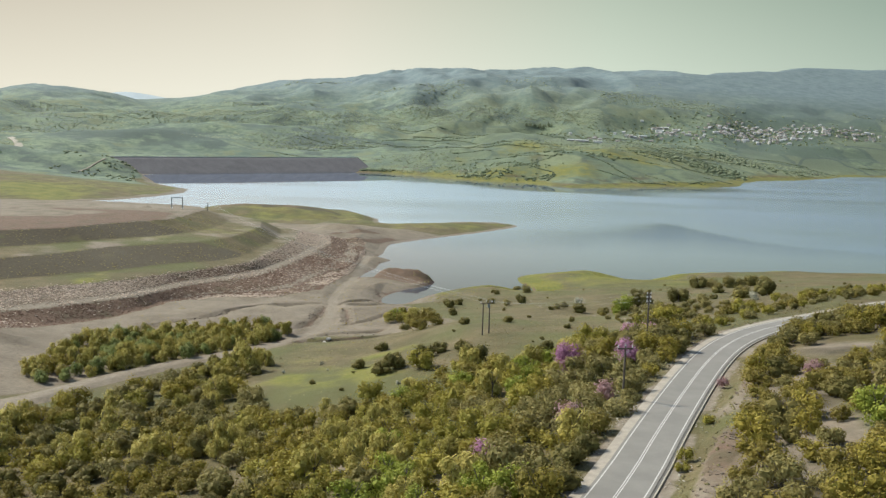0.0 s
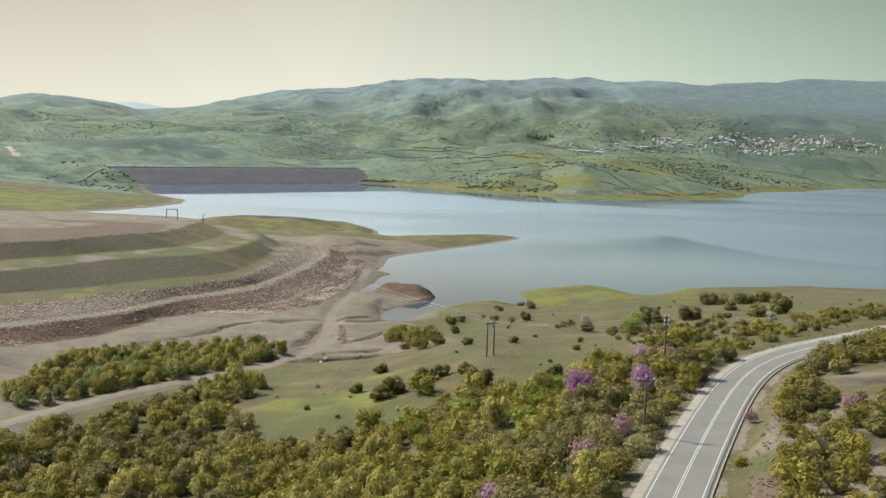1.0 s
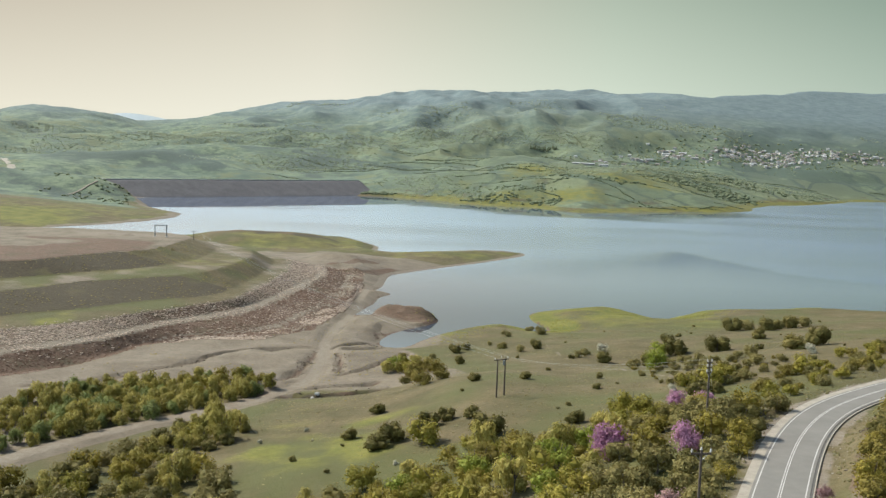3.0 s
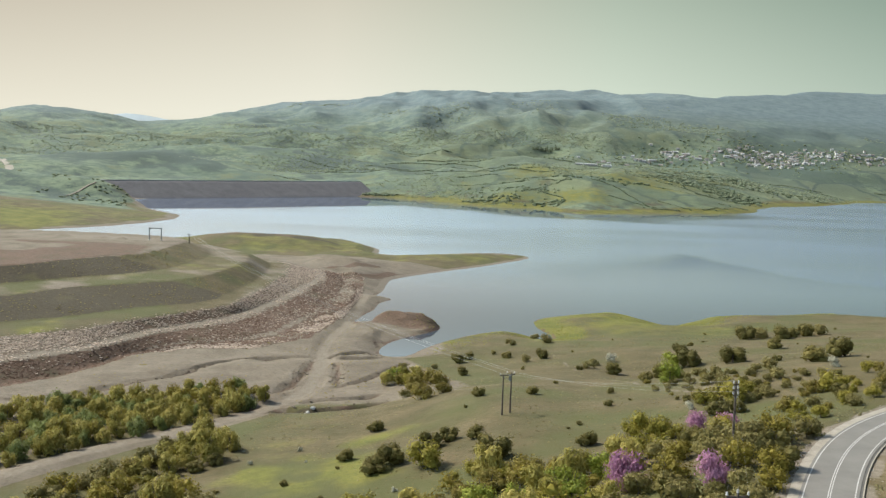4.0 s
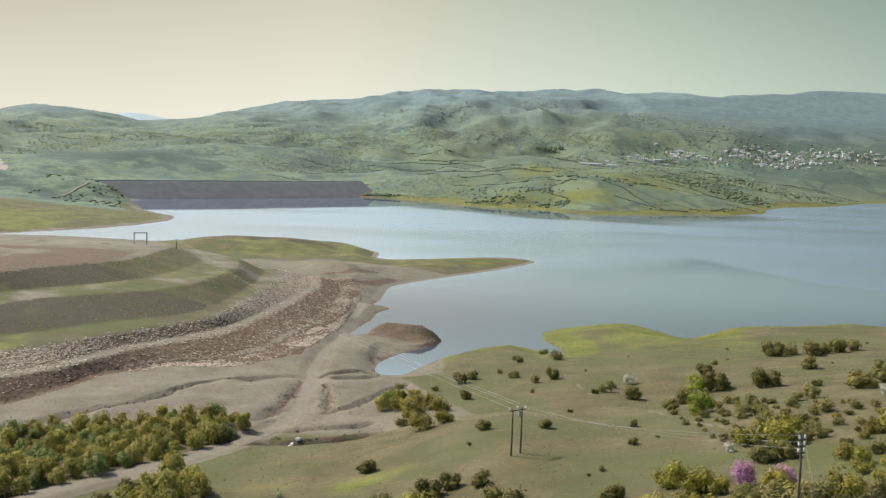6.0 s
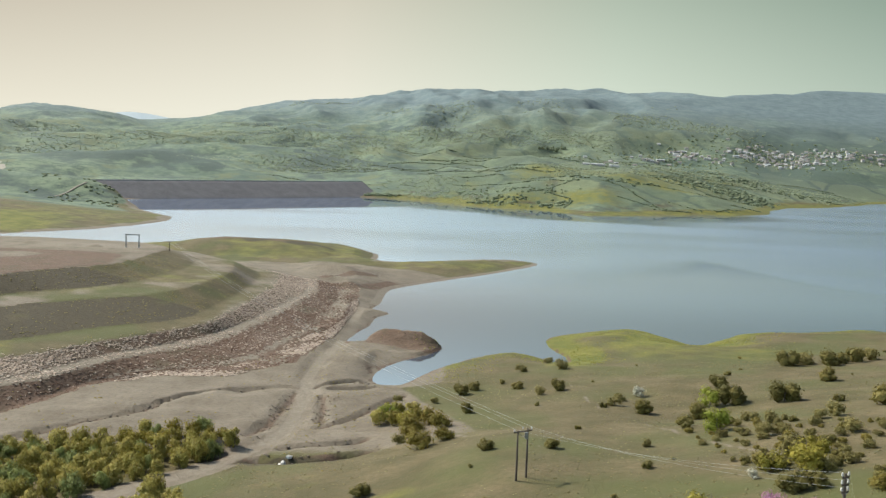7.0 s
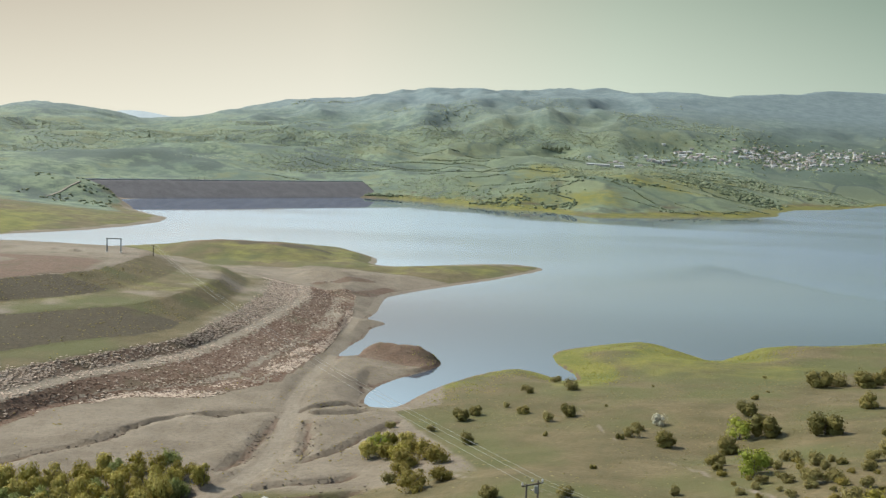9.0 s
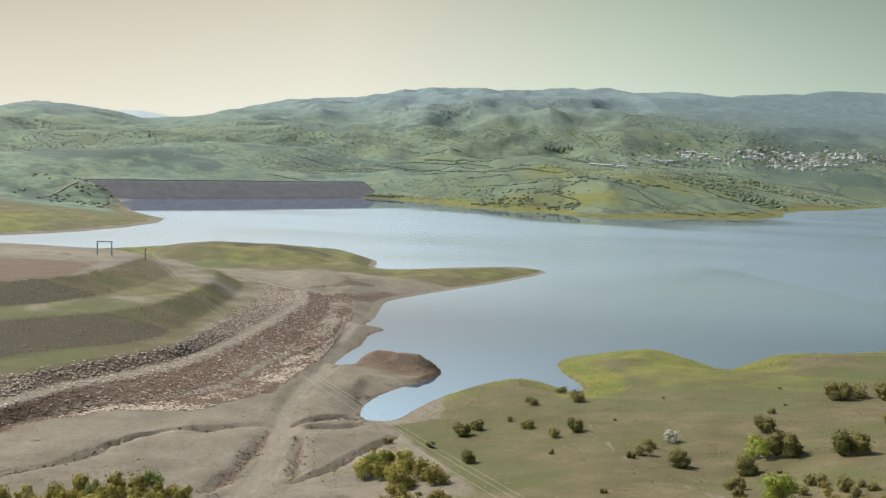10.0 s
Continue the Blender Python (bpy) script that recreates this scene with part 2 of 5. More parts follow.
M = {
    "ground": material("ground", ground_finish),
    "water": material("lake_water", water_finish),
    "asphalt": material("asphalt", asphalt_finish),
    "paint": plain("road_paint", (0.25, 0.245, 0.23), (0.43, 0.42, 0.40), 2.0, 0.7),
    "shoulder": plain("gravel_shoulder", (0.19, 0.172, 0.138), (0.29, 0.265, 0.220), 0.8, 0.95),
    "dirt": plain("dirt_track", (0.135, 0.118, 0.090), (0.190, 0.170, 0.135), 0.4, 0.95),
    "concrete": plain("concrete", (0.36, 0.35, 0.33), (0.50, 0.49, 0.46), 0.6, 0.9),
    "gutter_shade": plain("shaded_gutter", (0.05, 0.05, 0.045), (0.09, 0.085, 0.075), 0.6, 0.9),
    "pole": plain("weathered_pole", (0.040, 0.030, 0.023), (0.085, 0.066, 0.050), 1.5, 0.85),
    "steel": plain("grey_steel", (0.16, 0.17, 0.17), (0.24, 0.25, 0.25), 2.0, 0.5, 0.6),
    "ceramic": plain("ceramic", (0.26, 0.25, 0.235), (0.36, 0.35, 0.33), 4.0, 0.35),
    "wire": plain("aluminium_wire", (0.18, 0.18, 0.17), (0.27, 0.27, 0.26), 2.0, 0.45, 0.4),
    "dam_rock": plain("dam_rockfill", (0.074, 0.072, 0.077), (0.122, 0.118, 0.124), 0.07, 0.95, 0.0, 0.5),
    "stone": foliage("riprap_stone", (0.160, 0.118, 0.088), (0.400, 0.325, 0.258), 0.9),
    "dark_stone": foliage("rubble_stone", (0.098, 0.058, 0.039), (0.205, 0.132, 0.092), 0.9),
    "clod": foliage("crumbled_earth", (0.078, 0.060, 0.044), (0.140, 0.114, 0.088), 0.95),
    "white_stone": plain("white_rock", (0.30, 0.285, 0.26), (0.46, 0.44, 0.41), 0.8, 0.9),
    "bark": plain("bark", (0.060, 0.048, 0.038), (0.130, 0.105, 0.082), 2.0, 0.95),
    "oak": foliage("oak_leaves", (0.148, 0.133, 0.019), (0.268, 0.228, 0.037), leafy=0.27),
    "bright": foliage("fresh_leaves", (0.141, 0.169, 0.020), (0.259, 0.276, 0.042), leafy=0.27),
    "dark": foliage("juniper_needles", (0.079, 0.071, 0.018), (0.158, 0.130, 0.035), leafy=0.27),
    "grey": foliage("grey_scrub", (0.123, 0.105, 0.033), (0.207, 0.176, 0.060), leafy=0.27),
    "willow": foliage("willow_leaves", (0.196, 0.173, 0.036), (0.347, 0.292, 0.077), leafy=0.27),
    "tamarisk": foliage("tamarisk_leaves", (0.137, 0.156, 0.047), (0.214, 0.242, 0.072), leafy=0.27),
    "brown": foliage("russet_scrub", (0.137, 0.109, 0.021), (0.205, 0.165, 0.036), leafy=0.27),
    "oak2": foliage("downy_oak_leaves", (0.140, 0.114, 0.017), (0.246, 0.200, 0.033), leafy=0.27),
    "tussock": foliage("tussock_grass", (0.120, 0.104, 0.045), (0.190, 0.169, 0.080), leafy=0.27),
    "reed": foliage("reed_grass", (0.142, 0.146, 0.027), (0.243, 0.232, 0.049), leafy=0.27),
    "pink": foliage("judas_blossom", (0.25, 0.105, 0.185), (0.45, 0.245, 0.355), leafy=0.27),
    "rose": foliage("faded_blossom", (0.22, 0.125, 0.125), (0.35, 0.22, 0.215), leafy=0.27),
    "white": foliage("hawthorn_blossom", (0.22, 0.215, 0.15), (0.50, 0.48, 0.38), leafy=0.27),
    # distant growth lightened in its leaf colour, for the haze over the hills
    "far_wood": foliage("far_woodland", (0.135, 0.165, 0.105), (0.240, 0.272, 0.165), leafy=0.27),
    "far_dark": foliage("far_conifers", (0.100, 0.125, 0.075), (0.190, 0.215, 0.120), leafy=0.27),
    "house": foliage("house_plaster", (0.20, 0.188, 0.172), (0.50, 0.49, 0.47), 0.9),
    "tile": foliage("clay_roof_tiles", (0.125, 0.108, 0.100), (0.25, 0.225, 0.205), 0.9),
    "sheet": plain("pale_sheet_roof", (0.30, 0.305, 0.305), (0.42, 0.425, 0.425), 0.3, 0.6),
    # haze over the farthest range, mixed into its colour
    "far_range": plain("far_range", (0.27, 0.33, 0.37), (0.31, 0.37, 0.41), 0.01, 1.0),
    "glass": plain("window_glass", (0.03, 0.035, 0.04), (0.06, 0.065, 0.07), 1.0, 0.2),
}

# ---- the lie of the land: heights in metres above the lake ----
LATTICE = np.random.RandomState(7).rand(256, 256)


def value_noise(x, y):
    """Smooth noise from 0 to 1, one lattice cell a metre."""
    i, j = np.floor(x).astype(int), np.floor(y).astype(int)
    u, v = x - i, y - j
    u, v = u * u * (3 - 2 * u), v * v * (3 - 2 * v)
    i0, i1, j0, j1 = i % 256, (i + 1) % 256, j % 256, (j + 1) % 256
    low = LATTICE[i0, j0] * (1 - u) + LATTICE[i1, j0] * u
    high = LATTICE[i0, j1] * (1 - u) + LATTICE[i1, j1] * u
    return low * (1 - v) + high * v


def fractal(x, y, size, octaves=4, gain=0.5):
    """Layered noise about zero, from -1 to 1, its largest waves `size` metres long."""
    total, amount, norm = 0.0, 1.0, 0.0
    for k in range(octaves):
        total = total + amount * (2 * value_noise(x / size * 2 ** k + 17.3 * k, y / size * 2 ** k + 9.1 * k) - 1)
        norm += amount
        amount *= gain
    return total / norm


def step(a, b, v):
    u = np.clip((v - a) / (b - a), 0, 1)
    return u * u * (3 - 2 * u)


def line_distance(x, y, pts, closed=False):
    """Distance to a polyline, and how far along it the nearest place lies (0 to 1)."""
    pts = list(pts) + ([pts[0]] if closed else [])
    best, along, run = np.full(np.shape(x), 1e9), np.zeros(np.shape(x)), 0.0
    whole = sum(math.dist(a, b) for a, b in zip(pts, pts[1:]))
    for (ax, ay), (bx, by) in zip(pts, pts[1:]):
        dx, dy = bx - ax, by - ay
        length = math.hypot(dx, dy)
        u = np.clip(((x - ax) * dx + (y - ay) * dy) / length ** 2, 0, 1)
        d = np.hypot(x - ax - u * dx, y - ay - u * dy)
        near = d < best
        best, along = np.where(near, d, best), np.where(near, (run + u * length) / whole, along)
        run += length
    return best, along


def inside(x, y, pts):
    hit = np.zeros(np.shape(x), bool)
    for (ax, ay), (bx, by) in zip(pts, list(pts[1:]) + [pts[0]]):
        if ay != by:
            hit ^= ((ay > y) != (by > y)) & (x < (bx - ax) * (y - ay) / (by - ay) + ax)
    return hit


def smooth_line(pts, rounds=2):
    """Rounds the corners of an open polyline."""
    for _ in range(rounds):
        out = [pts[0]]
        for (ax, ay), (bx, by) in zip(pts, pts[1:]):
            out += [(0.75 * ax + 0.25 * bx, 0.75 * ay + 0.25 * by), (0.25 * ax + 0.75 * bx, 0.25 * ay + 0.75 * by)]
        pts = out + [pts[-1]]
    return pts


NEAR_SHORE = [(1700, 620), (600, 520), (300, 540), (190, 530), (174, 545), (149, 531), (121, 526), (103, 503), (90, 487), (85, 500),
              (74, 523), (61, 518), (45, 504), (34, 491), (35, 472), (40, 451), (35, 445), (28, 457), (20, 463), (9, 452), (-4, 430),
              (-10, 416), (-13, 405), (-18, 402), (-23, 404), (-24, 415), (-21.5, 427), (-17, 438)]
MOUND_SHORE = [(-11, 446.5), (-5.5, 457), (-2.5, 467), (-9, 478), (-22, 480), (-32, 471), (-37.5, 466), (-37.5, 477), (-35, 492), (-31, 515), (-32, 526), (-26, 542),
               (-36, 545), (-32, 571), (-33, 584), (-32, 611)]
SPIT_SHORE = [(-28, 624), (-12, 652), (20, 698), (49, 752), (54, 766), (50, 778), (38, 786), (0, 772), (-38, 742), (-49, 746), (-48, 772),
              (-51, 795), (-78, 840), (-140, 850), (-200, 800), (-240, 735), (-300, 725), (-700, 690)]
FAR_SHORE = [(-700, 790), (-400, 790), (-322, 835), (-280, 900), (-259, 965), (-252, 1018), (-260, 1074), (-285, 1110), (-318, 1160), (-350, 1230), (-388, 1318),
             (-386, 1346), (-356, 1384), (-297, 1462), (-235, 1526), (-138, 1620), (-92, 1613), (-23, 1550), (14, 1476), (64, 1444), (105, 1448), (130, 1392),
             (159, 1356), (234, 1405), (290, 1446), (326, 1484), (355, 1476), (437, 1556), (470, 1690), (528, 1798), (625, 1873), (826, 2170), (1700, 2500)]
LAKE = smooth_line(NEAR_SHORE + MOUND_SHORE + SPIT_SHORE, 1) + FAR_SHORE
ROAD = smooth_line([(-260, -420), (-120, -160), (-22, 20), (4, 74), (21.4, 115), (32.8, 147), (47.2, 184.5), (56.5, 204.5), (66, 219), (78, 231.5), (92, 244), (113, 263),
                    (150, 290), (230, 330)])
TRACK = smooth_line([(-112, 205), (-95, 236), (-79, 271), (-60, 295), (-46, 315), (-38, 340), (-38, 362), (-40, 385), (-42, 420), (-37, 470), (-39, 545)])
# the benched spoil bank, level by level: height, outline
BANK = [
    (1.0, [(-420, 215), (-200, 260), (-130, 308), (-112, 341), (-104, 353), (-95, 378), (-85, 392), (-64, 396), (-48, 417), (-42, 465), (-40, 542), (-44, 590), (-58, 640), (-95, 690), (-160, 712), (-420, 680)]),
    (5.8, [(-420, 240), (-200, 290), (-131, 337), (-120, 351), (-107, 368), (-97, 397), (-77, 428), (-68, 474), (-60, 560), (-66, 600), (-105, 650), (-170, 680), (-420, 650)]),
    (6.1, [(-420, 243), (-200, 293), (-133, 340), (-122, 355), (-110, 372), (-99, 402), (-80, 433), (-71, 477), (-63.5, 558), (-70, 596), (-108, 646), (-172, 676), (-420, 646)]),
    (9.2, [(-420, 250), (-210, 300), (-147, 351), (-130, 371), (-117, 382), (-101, 412), (-91, 427), (-81, 446), (-78, 484), (-77, 550), (-82, 590), (-115, 636), (-176, 666), (-420, 636)]),
    (9.8, [(-420, 268), (-215, 318), (-155, 367), (-137, 386), (-124, 401), (-107, 426), (-93, 437), (-87, 450), (-85, 500), (-85, 545), (-90, 584), (-120, 626), (-180, 656), (-420, 626)]),
    (15.2, [(-420, 290), (-225, 340), (-164, 389), (-148, 413), (-138, 437), (-122, 452), (-105, 466), (-99, 482), (-95, 515), (-94, 545), (-101, 580), (-128, 614), (-184, 640), (-420, 610)]),
    (16.0, [(-420, 310), (-235, 360), (-173, 410), (-155, 432), (-142, 453), (-127, 469), (-120, 484), (-113, 515), (-112, 545), (-117, 578), (-136, 606), (-188, 626), (-420, 596)]),
    (21.2, [(-420, 330), (-245, 380), (-181, 430), (-161, 448), (-151, 476), (-137, 494), (-132, 502), (-129, 525), (-129, 560), (-134, 580), (-148, 592), (-195, 600), (-420, 570)]),
]


GULLIES = [([(-112, 318), (-95, 331), (-91, 336), (-82, 345), (-76, 352.5), (-73, 362)], 0.55, 0.8), ([(-73, 362), (-69.6, 370), (-64, 376)], 1.9, 1.0), ([(-64, 376), (-55, 380.6), (-48, 385), (-41, 387)], 0.6, 0.8),
           ([(-38, 388), (-30, 395), (-24, 400)], 1.25, 1.3), ([(-33, 386), (-27, 387.5), (-21, 393)], 0.9, 1.0), ([(-22.5, 428), (-26, 424), (-25, 417)], 0.9, 1.0), ([(-41.5, 381), (-42.5, 364), (-43, 349), (-46, 336)], 0.8, 1.5),
           ([(-34, 377), (-32.5, 366), (-31, 348)], 0.8, 1.2), ([(-12.5, 382), (-15, 374), (-20, 364), (-25, 351), (-30, 342)], 1.0, 1.1), ([(-50, 318), (-42, 316.5), (-34, 314.5), (-25, 314), (-17, 320)], 1.8, 2.2), ([(-36, 325), (-25.6, 328.7), (-18, 334)], 0.8, 1.2)]
SCARS = [([(-63, 611), (-50, 634), (-43, 642)], 5), ([(-54, 584), (-42, 602), (-32, 630)], 5), ([(-36, 458), (-33, 500)], 1.6), ([(-30, 626), (-12, 655), (10, 690)], 2.0), ([(-50, 318), (-38, 314), (-22, 316)], 3.5), ([(-160, 762), (-130, 768), (-105, 760)], 7)]

TRAILS = [smooth_line([(33, 386), (33.4, 375), (34.6, 352), (38.9, 339), (44.2, 312), (48.9, 289), (60, 268)]), smooth_line([(62, 470), (86, 451), (95, 443), (114, 430), (140, 428)]), smooth_line([(-8, 330), (2, 318), (10, 300), (24, 282)])]


def bank_height(x, y):
    z, known = np.zeros(np.shape(x)), None
    wob = 1.5 * fractal(x, y, 25, 3)
    for (za, a), (zb, b) in zip(BANK, BANK[1:] + [(22.0, None)]):
        in_a = inside(x, y, a)
        da = line_distance(x, y, a, True)[0]
        if b is None:
            z = np.where(in_a, za + np.minimum(0.8, da * 0.03), z)
        else:
            db = line_distance(x, y, b, True)[0]
            share = np.clip(da / (da + db + 1e-6) + wob * 0.03, 0, 1)
            z = np.where(in_a, za + (zb - za) * share, z)
    return z


def hillside(x, y):
    """The grassy slope below the road."""
    u, v = np.clip(x, -160, 210) / 100, (np.clip(y, 60, 500) - 250) / 100
    z = (11.78 - 7.32 * v + 0.12 * v ** 2 + 0.31 * v ** 3 + 0.2 * v ** 4 + u * (18.54 - 6.44 * v - 1.94 * v ** 2 + 0.24 * v ** 3)
         + u ** 2 * (3.56 + 0.74 * v - 0.56 * v ** 2) + u ** 3 * (-5.44 + 2.28 * v) + 0.22 * u ** 4)
    z = z + 3.6 * np.exp(-((x - 10) / 18) ** 2 - ((y - 288) / 36) ** 2) - 3.6 * np.exp(-((x + 14) / 22) ** 2 - ((y - 198) / 26) ** 2)
    z = z + 3.0 * np.exp(-((x - 40) / 10) ** 2 - ((y - 205) / 16) ** 2) - 2.5 * np.exp(-((x - 55) / 14) ** 2 - ((y - 340) / 22) ** 2)
    return np.maximum(z, 1.2 + 0.3 * np.sin(x / 17))


def skyline(az):
    """Height of the mountain ridge by bearing (x over y)."""
    bearings = [-0.60, -0.46] + [-0.42 + 0.0207 * k for k in range(42)] + [0.46, 0.60]
    rise = [35, 35, 35, 53, 55, 44, 43, 39, 28, 30, 39, 43, 50, 57, 63, 69, 76, 80, 81, 93, 94, 102, 100, 99, 102, 103, 112, 115, 111, 108, 106, 109, 112, 97, 103, 107, 108, 113, 124, 127, 123, 121, 124, 142, 142, 142]
    return sum(np.interp(az + k * 0.006, bearings, rise) for k in range(-2, 3)) / 5 / 1874


def far_land(x, y, d):
    """The country beyond the lake, up to the mountain ridge. d: distance to the shore."""
    yy = np.maximum(y, 900.0)
    az = x / yy
    ridge_y = 3950 + 250 * step(0.24, 0.3, az) + 500 * step(-0.2, -0.3, az)
    u = np.clip(d / np.maximum(ridge_y - 1450, 1), 0, 1.6)
    top = 68 + skyline(az) * (ridge_y - 130) + 8
    right = step(-0.08, 0.06, az)
    low_right = np.interp(u, [0, 0.012, 0.05, 0.085, 0.2, 0.32, 0.45], [0, 3, 26, 40, 46, 66, 96])
    low_left = np.interp(u, [0, 0.02, 0.06, 0.12, 0.25, 0.45], [0, 10, 24, 32, 52, 84])
    low = low_right * right + low_left * (1 - right)
    up = np.clip(np.maximum(u, (y - 1450) / (ridge_y - 1450)), 0, 1.6)
    t = step(0.3, 0.98, up)
    z = low * (1 - t) + top * t
    z = z * np.where(up > 1, np.maximum(0.2, 1 - (up - 1) * 2.2), 1)
    spur = fractal(x + 0.3 * y, y * 0.6, 900, 4) * 105 + (1 - np.abs(fractal(x, y * 0.7, 420, 4))) * 70 - 52
    spur = spur * (1 - 0.75 * step(-0.3, -0.24, az) * step(-0.04, -0.1, az))
    z = z + spur * step(0.12, 0.4, u) * (1 - 0.9 * step(0.55, 0.93, up)) + fractal(x, y, 160, 4) * 15 * step(0.02, 0.08, u)
    z = z + 7 * fractal(x, y, 75, 4) * step(0.015, 0.05, u) + 26 * (0.6 - 2 * np.abs(fractal(x - 0.4 * y, y * 0.8, 260, 4))) * step(0.10, 0.3, u) * (1 - 0.94 * step(0.6, 0.93, up))
    z = z + 26 * (0.45 - 1.9 * np.abs(fractal(x + 0.2 * y, y * 0.3, 340, 3))) * step(0.35, 0.6, up) * step(0.97, 0.78, up)
    bump = lambda cx, cy, rx, ry, h: h * np.exp(-((x - cx) / rx) ** 2 - ((y - cy) / ry) ** 2)
    z = z + bump(262, 1560, 100, 62, 22) + bump(60, 1560, 120, 60, 8) + bump(-490, 1760, 110, 120, 26) + bump(520, 1900, 150, 90, 14)
    return z


def lake_distance(x, y):
    """Distance to the lake's edge: positive on land, negative in the water."""
    wob = fractal(x, y, 14, 3) * np.clip(np.hypot(x, y - 100) / 500, 0.4, 3.5)
    wob = wob + 12 * fractal(x, y, 110, 3) * step(1000, 1200, y) * step(-120, -40, x)
    d = line_distance(x, y, LAKE, True)[0]
    return np.where(inside(x, y, LAKE), -d, d) + wob * 1.1


def height(x, y):
    x, y = np.asarray(x, float), np.asarray(y, float)
    d = lake_distance(x, y)
    # near side, with the bank, the island hill and the spit
    west = step(-18, -34, x + 0.15 * (np.minimum(y, 430) - 400) - 100 * step(480, 520, y) * step(60, 20, x)) * step(300, 345, y)
    west = np.maximum(west, step(27, 19, np.hypot(x + 19, y - 462)))
    flat = 2.3 - 1.2 * step(24, 12, np.hypot(x + 17, y - 464)) + 0.8 * fractal(x, y, 40, 3) + 2.2 * np.exp(-((x + 62) / 26) ** 2 - ((y - 640) / 50) ** 2) + 1.0 * step(540, 600, y)
    flat = flat + (0.45 * fractal(x, y, 9, 3) + 0.35 * (1 - 2 * np.abs(fractal(x, y, 18, 3)))) * step(300, 330, y)
    z = hillside(x, y) * (1 - west) + flat * west
    z = z + 0.35 * fractal(x, y, 12, 3) + 0.9 * fractal(x, y, 55, 2) * step(60, 140, line_distance(x, y, ROAD)[0] + 40)
    island = (10.2 + 1.6 * fractal(x, y, 30, 3)) * np.exp(-np.abs((x + 126) / 66) ** 2.6 - ((y - 768) / 52) ** 2)
    z = np.maximum(z, island * step(-2, 40, d))
    z = np.maximum(z, 1.5 * np.exp(-(line_distance(x, y, [(-40, 722), (0, 742), (36, 768)])[0] / 15) ** 4))
    z = np.maximum(z, bank_height(x, y))
    # heaps of spoil
    ridge = line_distance(x, y, [(-24, 470), (-18, 468), (-11, 466)])[0]
    mound = 0.4 + 5.4 * (1 - ridge / 10.0) - 2.6 * np.abs(fractal(x + 5, y, 11, 2)) + 0.4 * fractal(x, y, 3.5, 2)
    z = np.maximum(z, np.where(ridge < 13.5, mound, -9))
    for cx, cy, r, h, base in ((-157, 556, 5, 2.2, 21.4), (-168, 560, 6, 1.8, 21.4), (-186, 562, 7, 2.0, 21.4), (-128, 296, 17, 6.0, 1.0)):
        z = np.maximum(z, h * (1 - np.hypot(x - cx, y - cy) / r) + base + 0.3 * fractal(x, y, 5, 2))
    # low worn banks behind the spit
    for line, rise in (([(-70, 650), (-48, 640), (-36, 632)], 2.2), ([(-62, 612), (-44, 606), (-34, 612)], 1.8), ([(-75, 690), (-50, 700)], 1.4)):
        z = z + rise * np.exp(-(line_distance(x, y, line)[0] / 7) ** 2)
    # gullies worn into the valley floor
    for line, deep, wide in GULLIES:
        z = z - 1.45 * deep * np.exp(-((line_distance(x, y, line)[0] + 1.1 * fractal(x, y, 7, 2)) / (0.95 * wide)) ** 4) * step(-1, 3, d)
    z = np.maximum(z, 0.3)
    # the track and the road's bench
    td = line_distance(x, y, TRACK)[0]
    z = z * step(1.8, 5, td) + (1.6 + 0.012 * np.maximum(0, 340 - y)) * (1 - step(1.8, 5, td))
    rd = line_distance(x, y, ROAD)[0]
    above = np.where(x - np.interp(y, [p[1] for p in ROAD], [p[0] for p in ROAD]) > 0, 1, 0)
    cut = 26.9 + above * (step(6.0 + 1.2 * fractal(x, y, 9, 2), 10.5, rd) * (2.6 + 1.0 * fractal(x, y, 14, 3)) + step(10, 19, rd) * 1.6)
    cut = cut + above * step(6.5, 8, rd) * step(15, 11, rd) * (0.5 * fractal(x, y, 4, 3) + 0.5 * (0.4 - np.abs(fractal(x, y, 6, 2))))
    z = z * step(4.6, 15, rd) + cut * (1 - step(4.6, 15, rd))
    near = z
    # far side: the cape with the road cutting, and the country beyond
    cape = np.minimum(0.085 * np.maximum(d, 0), 30) + 25 * np.exp(-((x + 530) / 150) ** 2 - ((y - 1262) / 75) ** 2) + 20 * np.exp(-((x + 394) / 60) ** 2 - ((y - 1240) / 46) ** 2)
    far = far_land(x, y, np.maximum(d, 0))
    over = step(1150, 1330, y + 0.35 * (x + 330))
    far = np.where(x < -180, cape * (1 - over) + far * over, far)
    back = step(760, 800, y - 140 * ((x >= -250) & (x < 70)))
    z = near * (1 - back) + far * back
    ramp = np.where((x > -26) & (y < 560) & (x < 700), 0.05 + d * 0.16, 0.05 + d * 0.3)
    ramp = np.where((y > 560) & (y < 800), 0.05 + d * (0.3 - 0.17 * step(-75, -35, x) * step(600, 660, y)), ramp)
    ramp = np.where(y > 900, 0.1 + d * np.where((x < -330) & (y > 1170), 1.0, 0.22), ramp)
    heap = (np.hypot(x + 15, y - 464) < 15) & (d > -3)
    ramp = np.where(heap, 0.3 + d * 1.1, ramp)
    return np.where(d > 0, np.minimum(z, ramp), np.maximum(d * 0.2, -6) - 0.05)

# ---- the ground, one sheet to the mountains ----
def mesh_object(name, verts, faces, mat, smooth=False):
    mesh = bpy.data.meshes.new(name)
    mesh.from_pydata([tuple(v) for v in verts], [], [tuple(f) for f in faces])
    for m in (mat if isinstance(mat, list) else [mat]):
        mesh.materials.append(m)
    if smooth:
        mesh.polygons.foreach_set("use_smooth", [True] * len(mesh.polygons))
    mesh.update()
    return new(name, mesh)


